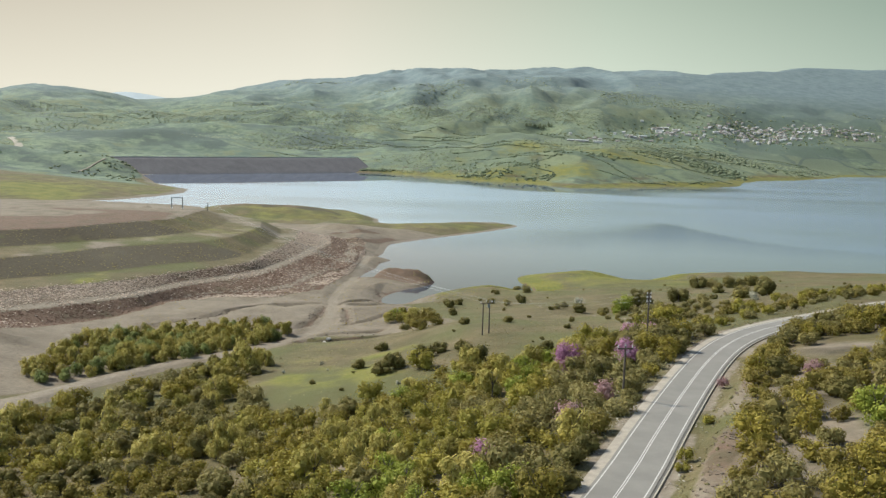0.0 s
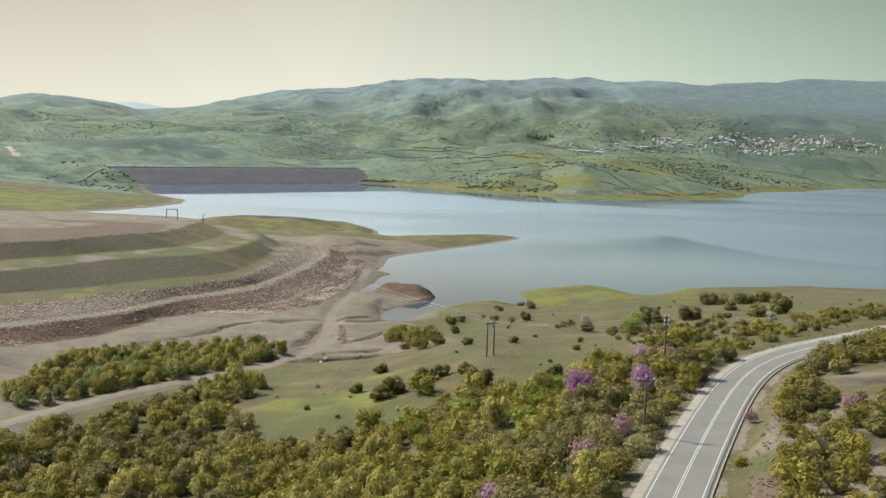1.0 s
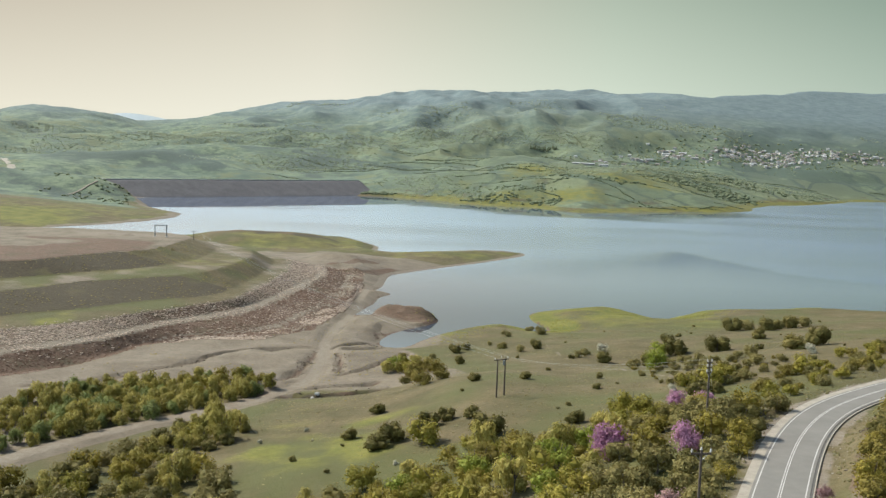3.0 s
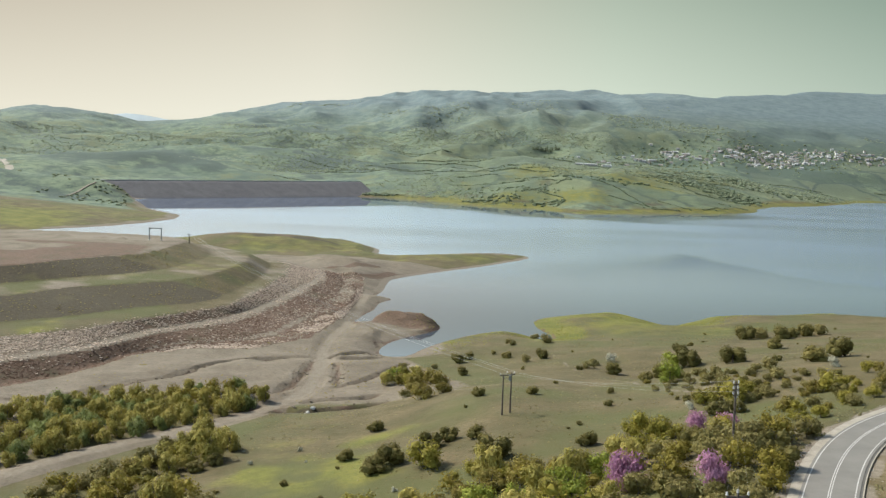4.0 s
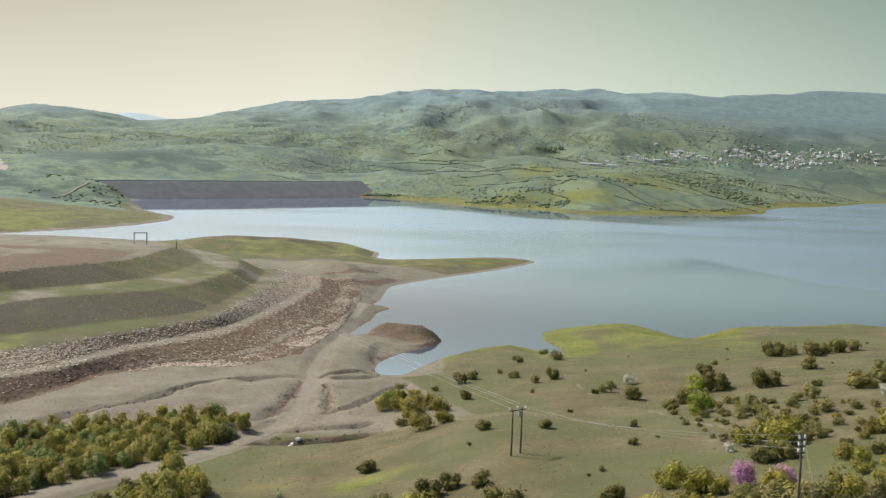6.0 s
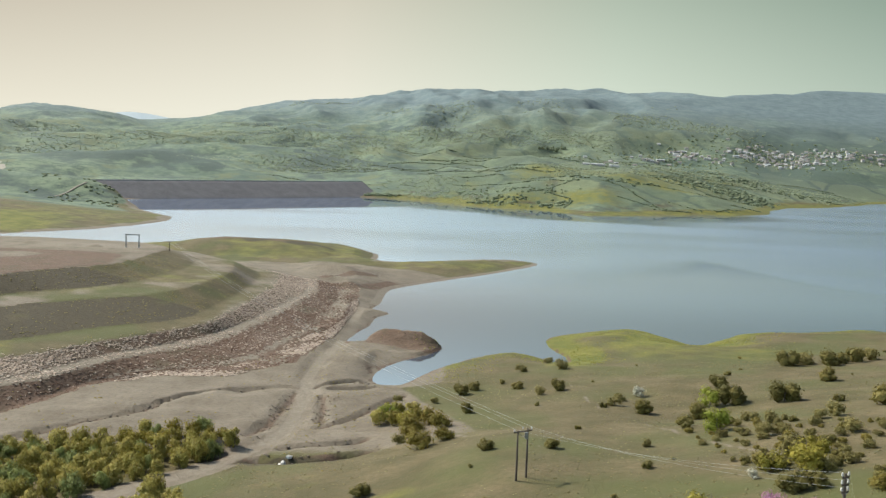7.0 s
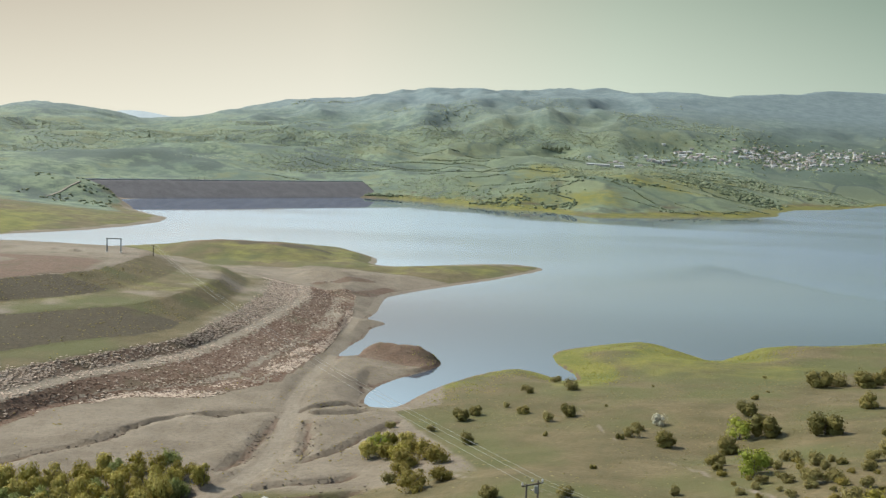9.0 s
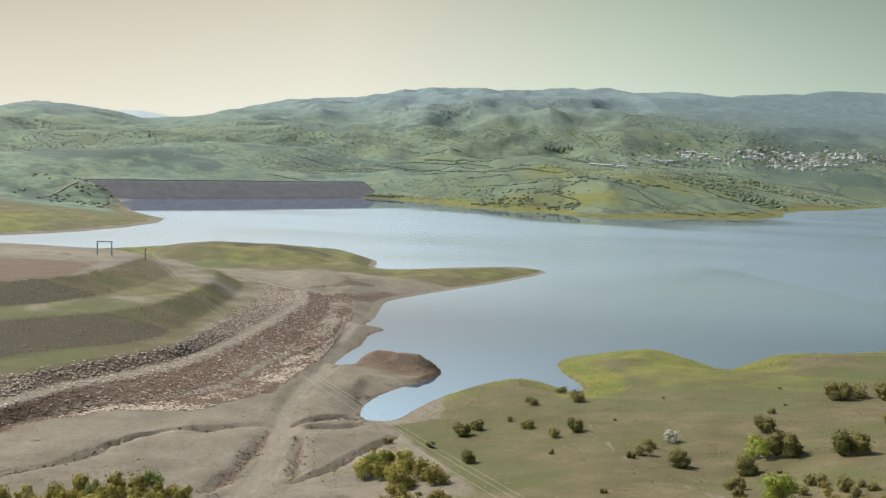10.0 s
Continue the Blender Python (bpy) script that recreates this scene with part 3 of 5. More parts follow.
def spread(lo, hi, pitch, low_end, high_end, growth=1.045):
    """Grid lines `pitch` apart from lo to hi and widening beyond."""
    mid = list(np.arange(lo, hi + pitch, pitch))
    out, gap, at = [], pitch, mid[-1]
    while at < high_end:
        gap *= growth
        at += min(gap, 32)
        out.append(at)
    back, gap, at = [], pitch, lo
    while at > low_end:
        gap *= growth
        at -= min(gap, 90)
        back.append(at)
    return np.array(back[::-1] + mid + out)


GX, GY = spread(-160, 135, 1.35, -2700, 2700), spread(115, 530, 1.35, -900, 5600, 1.022)
XX, YY = np.meshgrid(GX, GY)
ZZ = height(XX, YY)
nx, ny = len(GX), len(GY)
index = np.arange(nx * ny).reshape(ny, nx)
quads = np.stack([index[:-1, :-1], index[:-1, 1:], index[1:, 1:], index[1:, :-1]], -1).reshape(-1, 4)
ground_mesh = bpy.data.meshes.new("ground")
ground_mesh.vertices.add(nx * ny)
ground_mesh.vertices.foreach_set("co", np.stack([XX, YY, ZZ], -1).ravel())
ground_mesh.loops.add(quads.size)
ground_mesh.loops.foreach_set("vertex_index", quads.ravel())
ground_mesh.polygons.add(len(quads))
ground_mesh.polygons.foreach_set("loop_start", np.arange(0, quads.size, 4))
ground_mesh.polygons.foreach_set("use_smooth", np.ones(len(quads), bool))
ground_mesh.materials.append(M["ground"])
ground_mesh.update(calc_edges=True)


def ground_cover(x, y, z):
    """Which cover grows or lies where: shares from 0 to 1."""
    d = lake_distance(x, y)
    blotch = fractal(x, y, 30, 3)
    blob = lambda cx, cy, rx, ry: np.exp(-((x - cx) / rx) ** 2 - ((y - cy) / ry) ** 2)
    in_bank = inside(x, y, BANK[0][1])
    level = np.where(in_bank, z, 0)
    west = step(-12, -20, x + 0.3 * np.minimum(y - 400, 0) - 14 * step(392, 402, y) - 100 * step(480, 520, y) * step(60, 20, x)) * step(308, 335, y)
    west = west * step(740, 690, y - 0.35 * np.minimum(x + 60, 0) + 25 * step(-60, -10, x) + 12 * blotch)
    island = step(690, 705, y + 0.25 * (x + 100) + 8 * blotch) * (y < 900) * (x > -300)
    gd, gx = line_distance(x, y, TRACK)[0], line_distance(x, y, ROAD)[0]
    east_of_road = x > np.interp(y, [p[1] for p in ROAD], [p[0] for p in ROAD])
    soil = np.maximum(west * (1 - island), step(6.0, 3.5, gd) * (y > 180))
    soil = np.maximum(soil, step(0.3, 0.5, blob(-118, 290, 34, 60)) * (y < 350) * (y > 215))
    soil = np.maximum(soil, 0.9 * step(5.0, 2.0, d) * (y < 1200) * (x < 60) * (y > 560))
    soil = np.maximum(soil, step(16, 5, d + 5 * blotch) * (y > 860) * (x < -240))
    soil = np.maximum(soil, (0.48 + 0.6 * blotch) * step(34, 20, gx) * step(7.0, 8.5, gx) * east_of_road)
    for bx, by, r in ((-24, 164, 7), (-12, 158, 6), (-74, 190, 8), (71, 183, 10), (44, 150, 6), (-58, 178, 5)):
        soil = np.maximum(soil, 0.75 * np.exp(-((x - bx) / r) ** 2 - ((y - by) / r) ** 2))
    for path in TRAILS:
        soil = np.maximum(soil, (0.50 + 0.5 * fractal(x, y, 9, 2)) * np.exp(-(line_distance(x, y, path)[0] / 1.1) ** 2))
    soil = np.maximum(soil, (0.75 + 0.5 * blotch) * step(8, 4, line_distance(x, y, [(-44, 716), (0, 740), (40, 768)])[0]))
    slopes = ((level > 1.2) & (level < 5.6)) | ((level > 6.3) & (level < 9.0))
    faces = ((level > 10.1) & (level < 14.9)) | ((level > 16.3) & (level < 20.9))
    front = step(-70, -95, x) * step(560, 520, y + 0.6 * (x + 100))
    red = np.where(slopes, np.where(level > 6.2, 0.60, 0.74) + 0.25 * blotch, 0) * (y < 600) + np.where(faces, 0.45, 0) * step(500, 460, y)
    red = np.maximum(red, 0.85 * (level > 21.0) * step(-0.45, 0.0, blotch) * step(550, 525, y) * step(-125, -140, x))
    red = np.maximum(red, step(13, 10, line_distance(x, y, [(-22, 469), (-9, 464)])[0]) * 0.62)
    for cut, deep, wide in GULLIES:
        red = np.maximum(red, 0.6 * np.exp(-(line_distance(x, y, cut)[0] / (wide * 1.1)) ** 4))
    for cut, wide in SCARS:
        red = np.maximum(red, 0.85 * np.exp(-(line_distance(x, y, cut)[0] / wide) ** 2))
    red = np.maximum(red, (0.56 + 0.5 * fractal(x, y, 11, 3)) * step(17, 11, gx) * step(7, 8.5, gx) * east_of_road)
    red = np.maximum(red, (0.75 + 0.6 * fractal(x, y, 6, 2)) * step(1.8, 0.8, d) * step(0.0, 0.25, d) * (x < 60) * (x > -60) * (y > 395) * (y < 800))
    benches = ((level >= 9.0) & (level <= 10.1)) | ((level >= 14.9) & (level <= 16.3))
    fresh = np.where(benches & (y < 560), 0.27 + 0.5 * fractal(x, y, 18, 3), 0) * front
    fresh = np.maximum(fresh, np.where(faces, 0.40 + 0.4 * blotch, 0) * step(450, 500, y - 10 * (level > 15.5)))
    soil = np.where(in_bank & (level > 9.0), 0.62 * (level > 20.8) + (1 - front) * (0.55 + 0.4 * blotch) + benches * front * np.where(level > 12, 0.36, 0.16) * (1 + 1.2 * fractal(x, y, 14, 3)), soil)
    fresh = np.maximum(fresh, (0.72 + 0.6 * fractal(x, y, 12, 3)) * blob(-26, 262, 24, 42) + 0.55 * blob(62, 500, 44, 30) + 0.7 * blob(46, 455, 9, 18) + 0.9 * blob(-13, 358, 8, 12) + 0.6 * blob(38, 430, 14, 22) + 0.6 * step(9, 2, d) * (x > -12) * (y < 480) * (x < 40))
    fresh = np.maximum(fresh, 0.47 * island * step(4, 12, d)) * (1 - 0.5 * step(0.1, 0.4, blotch))
    fresh = np.maximum(fresh, blob(66, 496, 40, 26) * (0.70 + 1.1 * fractal(x, y, 13, 3)) + 0.62 * step(14, 4, d) * (0.8 + 0.7 * fractal(x, y, 14, 3)) * (x > -12) * (y < 540) * (x < 160) + 0.5 * blob(90, 450, 60, 40))
    fresh = np.maximum(fresh, (0.30 + 0.4 * blotch) * (y > 690) * (x > -60) * (y < 800) * step(3, 6, d))
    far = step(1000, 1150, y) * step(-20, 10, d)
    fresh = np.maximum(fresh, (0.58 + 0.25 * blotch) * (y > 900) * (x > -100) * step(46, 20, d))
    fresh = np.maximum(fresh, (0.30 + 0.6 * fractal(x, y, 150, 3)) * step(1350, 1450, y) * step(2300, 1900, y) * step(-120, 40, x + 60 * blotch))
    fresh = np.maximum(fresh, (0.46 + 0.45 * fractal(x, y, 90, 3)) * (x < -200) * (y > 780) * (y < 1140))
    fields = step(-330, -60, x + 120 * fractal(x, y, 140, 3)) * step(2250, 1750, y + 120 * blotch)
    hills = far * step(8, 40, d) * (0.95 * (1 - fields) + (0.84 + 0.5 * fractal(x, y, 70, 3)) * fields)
    hills = np.maximum(hills, (0.5 + 0.5 * blotch) * (x < -300) * step(1150, 1190, y))
    shrub = np.where(faces & (y < np.where(level > 15.5, 490, 462)), 0.80 + 0.5 * fractal(x, y, 9, 3) + 0.12 * ((level < 12.6) & (level > 10)), 0) * front + (1.0 + 0.8 * fractal(x, y, 14, 2)) * blob(-114, 762, 46, 8) + (0.4 + 0.35 * blotch) * (y > 1300) * (x > -100) * step(30, 42, d + 12 * blotch) * step(70, 52, d + 12 * blotch)
    clay = 0.6 * np.where((level > 2.8) & (level < 3.4), 1, 0) * (x > -98) * (y < 590) + 0.85 * np.where((level >= 5.7) & (level <= 6.35), 1, 0) * (y < 590) + 0.62 * step(2.8, 1.8, gd)
    clay = np.maximum(clay, 0.8 * step(5.0, 2.5, d) * (x > -60) * (x < 60) * (y > 560) * (y < 800))
    shrub = np.maximum(shrub, (0.42 + 0.7 * fractal(x, y, 9, 3)) * step(9, 13, gx) * step(90, 60, gx) * east_of_road * (y < 330))
    shrub = np.maximum(shrub, 1.0 * blob(-34, 314, 17, 5) * (0.95 + 0.6 * fractal(x, y, 5, 2)))
    woods = np.clip(step(0.12, 0.36, x / np.maximum(y, 500.0)) * step(1900, 2500, y) * 0.75 + 0.9 * blob(-490, 1760, 100, 110) + 0.5 * blob(-180, 2000, 120, 60), 0, 1)
    clay = np.maximum(clay, (0.66 + 0.6 * fractal(x, y, 5, 2)) * step(7.0, 5.2, gx) * ~east_of_road)
    clay = np.maximum(clay, (0.60 + 0.6 * fractal(x, y, 4, 2)) * step(6.2, 4.9, gx) * east_of_road)
    clay = np.maximum(clay, 0.95 * blob(-166, 562, 34, 13))
    clay = np.maximum(clay, 0.75 * np.exp(-(line_distance(x, y, [(-440, 1352), (-150, 1680)])[0] / 16) ** 2))
    return {"soil": soil, "red": red, "fresh": fresh, "hills": hills, "shrub": shrub, "clay": clay, "woods": woods, "plots": np.clip((0.75 + 0.6 * fractal(x, y, 400, 2)) * step(1350, 1500, y) * step(3300, 2500, y + 200 * blotch) * step(-160, 60, x), 0, 1)}


for name, share in ground_cover(XX, YY, ZZ).items():
    layer = ground_mesh.attributes.new(name, "FLOAT", "POINT")
    layer.data.foreach_set("value", np.clip(share, 0, 1).ravel().astype(np.float32))


def on_sheet(x, y):
    """Height of the ground sheet itself, between its grid lines."""
    x, y = np.atleast_1d(np.asarray(x, float)), np.atleast_1d(np.asarray(y, float))
    i, j = np.clip(np.searchsorted(GX, x) - 1, 0, nx - 2), np.clip(np.searchsorted(GY, y) - 1, 0, ny - 2)
    u, v = (x - GX[i]) / (GX[i + 1] - GX[i]), (y - GY[j]) / (GY[j + 1] - GY[j])
    return (ZZ[j, i] * (1 - u) + ZZ[j, i + 1] * u) * (1 - v) + (ZZ[j + 1, i] * (1 - u) + ZZ[j + 1, i + 1] * u) * v


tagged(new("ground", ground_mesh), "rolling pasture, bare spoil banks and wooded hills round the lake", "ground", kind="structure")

# the lake, with calm strips in the lee of the far shore
LX, LY = np.concatenate([[-3000, -1200], np.arange(-600, 100, 20), np.arange(100, 300, 6), np.arange(300, 1000, 20), [1400, 3000]]), np.concatenate([np.arange(280, 610, 30), np.arange(610, 2000, 12), [2200, 2600]])
WX, WY = np.meshgrid(LX, LY)
wn = len(LX)
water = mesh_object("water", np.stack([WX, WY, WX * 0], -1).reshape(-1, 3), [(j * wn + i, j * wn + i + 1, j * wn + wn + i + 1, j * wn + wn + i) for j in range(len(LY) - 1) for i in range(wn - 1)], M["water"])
lee = -lake_distance(WX, WY)
SLICK_X, SLICK_Y = [-60, 20, 100, 150, 166, 176, 184, 197, 208, 224, 320, 500], [640, 665, 730, 790, 822, 820, 784, 745, 704, 676, 600, 560]
dam_lee = step(205, 175, line_distance(WX, WY, [(-388, 1340), (-138, 1620)])[0] + 8 * fractal(WX, WY, 90, 2)) * (WX > -380)
shore_lee = step(150, 70, lee + 40 * fractal(WX, WY, 120, 2)) * step(1150, 1230, WY) * step(-150, 20, WX) * step(430, 330, WX)
soft_edge = np.interp(WX, [60, 180], [110, 12])
slick = 0.66 * step(1, -1, (WY - np.interp(WX, SLICK_X, SLICK_Y) + 12 * fractal(WX, WY, 90, 3)) / soft_edge)
water.data.attributes.new("calm", "FLOAT", "POINT").data.foreach_set("value", np.clip(np.maximum.reduce([dam_lee, 0.85 * shore_lee, slick]), 0, 1).ravel().astype(np.float32))
tagged(water, "calm blue-grey reservoir lake with wind-ruffled patches", "lake", kind="structure")


def part(name, verts, faces, mat, parent=None, label="", smooth=False):
    ob = mesh_object(name, verts, faces, mat, smooth)
    ob.parent = parent
    return tagged(ob, label) if label else ob


def resample(pts, pitch):
    out, carry = [pts[0]], 0.0
    for (ax, ay), (bx, by) in zip(pts, pts[1:]):
        length, at = math.dist((ax, ay), (bx, by)), pitch - carry
        while at <= length:
            out.append((ax + (bx - ax) * at / length, ay + (by - ay) * at / length))
            at += pitch
        carry = (carry + length) % pitch
    return out


def ribbon(pts, left, right, z, thick=0.0):
    """A strip along pts between two offsets (metres to the right of the line), with a skirt below it."""
    verts, faces = [], []
    for k, (x, y) in enumerate(pts):
        ax, ay = pts[max(k - 1, 0)]
        bx, by = pts[min(k + 1, len(pts) - 1)]
        length = math.hypot(bx - ax, by - ay)
        rx, ry = (by - ay) / length, -(bx - ax) / length
        zz = z(x, y) if callable(z) else z
        for off, drop in ((left, thick), (left, 0), (right, 0), (right, thick)):
            verts.append((x + rx * off, y + ry * off, zz - drop))
        if k:
            a, b = 4 * (k - 1), 4 * k
            for i in range(3):
                faces.append((a + i, b + i, b + i + 1, a + i + 1))
    return verts, faces


ROAD_Z = 27.12
line = resample(ROAD, 2.0)
road = tagged(mesh_object("road", *ribbon(line, -3.45, 3.45, ROAD_Z, 0.5), M["asphalt"]), "two-lane grey asphalt country road with white lines", "road", kind="structure")
for name, left, right in (("edge_line", -3.08, -2.92), ("edge_line", 2.92, 3.08), ("centre_line", -0.20, -0.07), ("centre_line", 0.07, 0.20)):
    part(name, *ribbon(line, left, right, ROAD_Z + 0.012, 0.008), M["paint"], road, "worn white painted line")
part("shoulder", *ribbon(line, -4.75, -3.42, ROAD_Z - 0.05, 0.6), M["shoulder"], road, "pale gravel shoulder")
# the shadow line beside the kerb is put into the gutter's colour
part("gutter", *ribbon(line, 3.42, 3.80, ROAD_Z - 0.06, 0.5), M["gutter_shade"], road, "dark drainage gutter")
part("kerb", *ribbon(line, 3.80, 3.98, ROAD_Z - 0.03, 0.6), M["shoulder"], road, "pale concrete gutter edge")

# ---- plants ----
RNG = random.Random(11)
ICO = [(0.0, 0.0, -1.0), (0.72, -0.53, -0.45), (-0.28, -0.85, -0.45), (-0.89, 0.0, -0.45), (-0.28, 0.85, -0.45), (0.72, 0.53, -0.45),
       (0.28, -0.85, 0.45), (-0.72, -0.53, 0.45), (-0.72, 0.53, 0.45), (0.28, 0.85, 0.45), (0.89, 0.0, 0.45), (0.0, 0.0, 1.0)]
ICO_FACES = [(0, 1, 2), (1, 0, 5), (0, 2, 3), (0, 3, 4), (0, 4, 5), (1, 5, 10), (2, 1, 6), (3, 2, 7), (4, 3, 8), (5, 4, 9),
             (1, 10, 6), (2, 6, 7), (3, 7, 8), (4, 8, 9), (5, 9, 10), (6, 10, 11), (7, 6, 11), (8, 7, 11), (9, 8, 11), (10, 9, 11)]


def lump(verts, faces, centre, radius, rng, squash=0.85):
    """A small uneven ball of twenty faces."""
    base = len(verts)
    for v in ICO:
        r = radius * rng.uniform(0.75, 1.15)
        verts.append((centre[0] + v[0] * r, centre[1] + v[1] * r, centre[2] + v[2] * r * squash))
    faces.extend([tuple(base + i for i in f) for f in ICO_FACES])


def crown_shape(seed, lobes, leaves, leaf, tall, upright=0.0, narrow=1.0, core=0.72, open_top=0.0, spread=0.66, fuzz=0.18):
    """A crown about one metre in radius, standing on z = 0: lobes covered in leaf sprays turned outwards."""
    rng = random.Random(seed)
    verts, faces, balls = [], [], []
    for k in range(lobes):
        a, r = rng.uniform(0, 2 * math.pi), math.sqrt(rng.random()) * spread
        z = tall * rng.uniform(0.20, 0.80) * (1 - 0.35 * r)
        size = rng.uniform(0.26, 0.46) * (1 + 0.8 * (0.66 - spread)) * (1.0 if k else 1.25)
        balls.append(((r * math.cos(a) * narrow * (1 - open_top * (1 - z / tall)), r * math.sin(a) * narrow * (1 - open_top * (1 - z / tall)), max(z, size * 0.7)), size))
    for centre, size in balls:
        lump(verts, faces, centre, size * core, rng)
    for _ in range(int(leaves * 1.9)):
        centre, size = rng.choice(balls)
        way = Vector((rng.gauss(0, 1), rng.gauss(0, 1), rng.gauss(0.25, 1))).normalized()
        spot = Vector(centre) + way * size * rng.uniform(0.9 - fuzz, 1.0 + fuzz)
        if spot.z < 0.03:
            continue
        out = (way + Vector((rng.gauss(0, 0.36), rng.gauss(0, 0.36), rng.gauss(0.12, 0.36)))).normalized()
        along = Vector((rng.gauss(0, 1), rng.gauss(0, 1), rng.gauss(0, 1) + 3.0 * upright))
        along = (along - out * along.dot(out)).normalized()
        across = out.cross(along)
        s = leaf * rng.uniform(0.5, 1.25)
        base = len(verts)
        long = 1.0 + 1.6 * upright
        for u, v in ((-0.5, -0.42 * long), (0.5, -0.28 * long), (0.05, 0.62 * long)):
            verts.append(tuple(spot + across * (u * s) + along * (v * s) + out * (0.15 * s if u > 0 else 0)))
        faces.append((base, base + 1, base + 2))
    return verts, faces


def stem(verts, faces, a, b, ra, rb, sides=6):
    """A tapered limb from a to b."""
    a, b = Vector(a), Vector(b)
    way = (b - a).normalized()
    side = way.cross(Vector((0.3, 0.9, 0.1))).normalized()
    other = way.cross(side)
    base = len(verts)
    for place, r in ((a, ra), (b, rb)):
        for k in range(sides):
            t = 2 * math.pi * k / sides
            verts.append(tuple(place + side * (r * math.cos(t)) + other * (r * math.sin(t))))
    for k in range(sides):
        n = (k + 1) % sides
        faces.append((base + k, base + n, base + sides + n, base + sides + k))
    faces.append(tuple(base + sides + k for k in range(sides)))


def trunk_shape(seed, tall, thick):
    rng = random.Random(seed)
    verts, faces = [], []
    fork = (rng.uniform(-0.05, 0.05), rng.uniform(-0.05, 0.05), tall * 0.34)
    stem(verts, faces, (0, 0, -0.12), fork, thick, thick * 0.7)
    for k in range(5):
        a = 2 * math.pi * (k + rng.random() * 0.6) / 5
        r = rng.uniform(0.25, 0.5)
        tip = (r * math.cos(a), r * math.sin(a), tall * rng.uniform(0.6, 0.85))
        stem(verts, faces, fork, tip, thick * 0.55, thick * 0.15, 5)
    return verts, faces


def plant(name, label, category, seed, leaves_mat, tall, trunk=0.05, crown_label="", **shape):
    """A master plant, one metre in crown radius; it is copied to where its kind grows."""
    root = tagged(new(name), label, category)
    part("trunk", *trunk_shape(seed, tall, trunk), M["bark"], root)
    part("crown", *crown_shape(seed, tall=tall, **shape), M[leaves_mat], root, crown_label)
    return root


def kind_of(name, label, category, mat, count, seed, **shape):
    return [plant(name, label, category, seed + k, mat, **shape) for k in range(count)]


KINDS = {
    "oak": kind_of("oak_bush", "olive-green young oak bush with dense spring leaves", "bush", "oak", 4, 100, tall=1.5, lobes=13, leaves=590, leaf=0.112, core=0.6),
    "oak2": kind_of("downy_oak_bush", "brownish olive young oak bush just coming into leaf", "bush", "oak2", 3, 150, tall=1.55, lobes=13, leaves=590, leaf=0.11, core=0.58, fuzz=0.22),
    "bright": kind_of("leafy_tree", "bright yellow-green leafy tree in fresh spring leaf", "tree", "bright", 3, 200, tall=1.75, lobes=14, leaves=620, leaf=0.11, core=0.6, trunk=0.06),
    "dark": kind_of("juniper_bush", "dense rounded dark green juniper bush on pasture", "bush", "dark", 4, 300, tall=1.28, lobes=16, leaves=560, leaf=0.105, core=0.86, spread=0.58, fuzz=0.11),
    "grey": kind_of("scrub_bush", "low grey-green scrub bush with dry twigs", "bush", "grey", 4, 400, tall=1.1, lobes=10, leaves=520, leaf=0.105, upright=0.4, core=0.6),
    "willow": kind_of("willow_shrub", "tall feathery yellow-green willow shrub beside the track", "bush", "willow", 4, 500, tall=2.0, lobes=12, leaves=700, leaf=0.10, upright=1.1, core=0.42, fuzz=0.38, spread=0.7),
    "tamarisk": kind_of("tamarisk_shrub", "soft blue-green feathery tamarisk shrub beside the track", "bush", "tamarisk", 3, 600, tall=1.7, lobes=13, leaves=700, leaf=0.10, upright=0.9, core=0.45, fuzz=0.36),
    "brown": kind_of("russet_bush", "russet brown-green scrub bush", "bush", "brown", 3, 700, tall=1.2, lobes=12, leaves=620, leaf=0.11, core=0.6),
    "pink": kind_of("judas_tree", "flowering tree covered in magenta pink blossom", "tree", "pink", 3, 800, tall=1.75, lobes=15, leaves=900, leaf=0.085, upright=0.8, core=0.38, trunk=0.05, open_top=0.35, fuzz=0.4, spread=0.6),
    "rose": kind_of("fading_tree", "small tree with faded dusty pink blossom", "tree", "rose", 2, 900, tall=1.5, lobes=13, leaves=700, leaf=0.085, upright=0.6, core=0.3, open_top=0.3, fuzz=0.4, spread=0.6),
    "white": kind_of("hawthorn_bush", "pale hawthorn bush in cream white blossom", "bush", "white", 2, 950, tall=1.3, lobes=9, leaves=380, leaf=0.13, core=0.7),
}
PLANTED = set()


def ground_z(x, y):
    return float(height(np.array([x]), np.array([y]))[0])


def grow(kind, x, y, radius, z=None, group="", stretch=1.0):
    master = KINDS[kind][RNG.randrange(len(KINDS[kind]))]
    z = ground_z(x, y) if z is None else z
    m = pose(x, y, z - 0.04 * radius, RNG.uniform(-4, 4), RNG.uniform(-4, 4), RNG.uniform(0, 360))
    m = m @ Matrix.Diagonal((radius * RNG.uniform(0.92, 1.1), radius * RNG.uniform(0.92, 1.1), radius * stretch * RNG.uniform(0.9, 1.12), 1))
    if master.name not in PLANTED:
        PLANTED.add(master.name)
        master.matrix_basis = m
        ob = master
    else:
        ob = copy_thing(master, m @ Matrix.Diagonal((*[1 / s for s in master.scale], 1)))
    return tagged(ob, group=group)


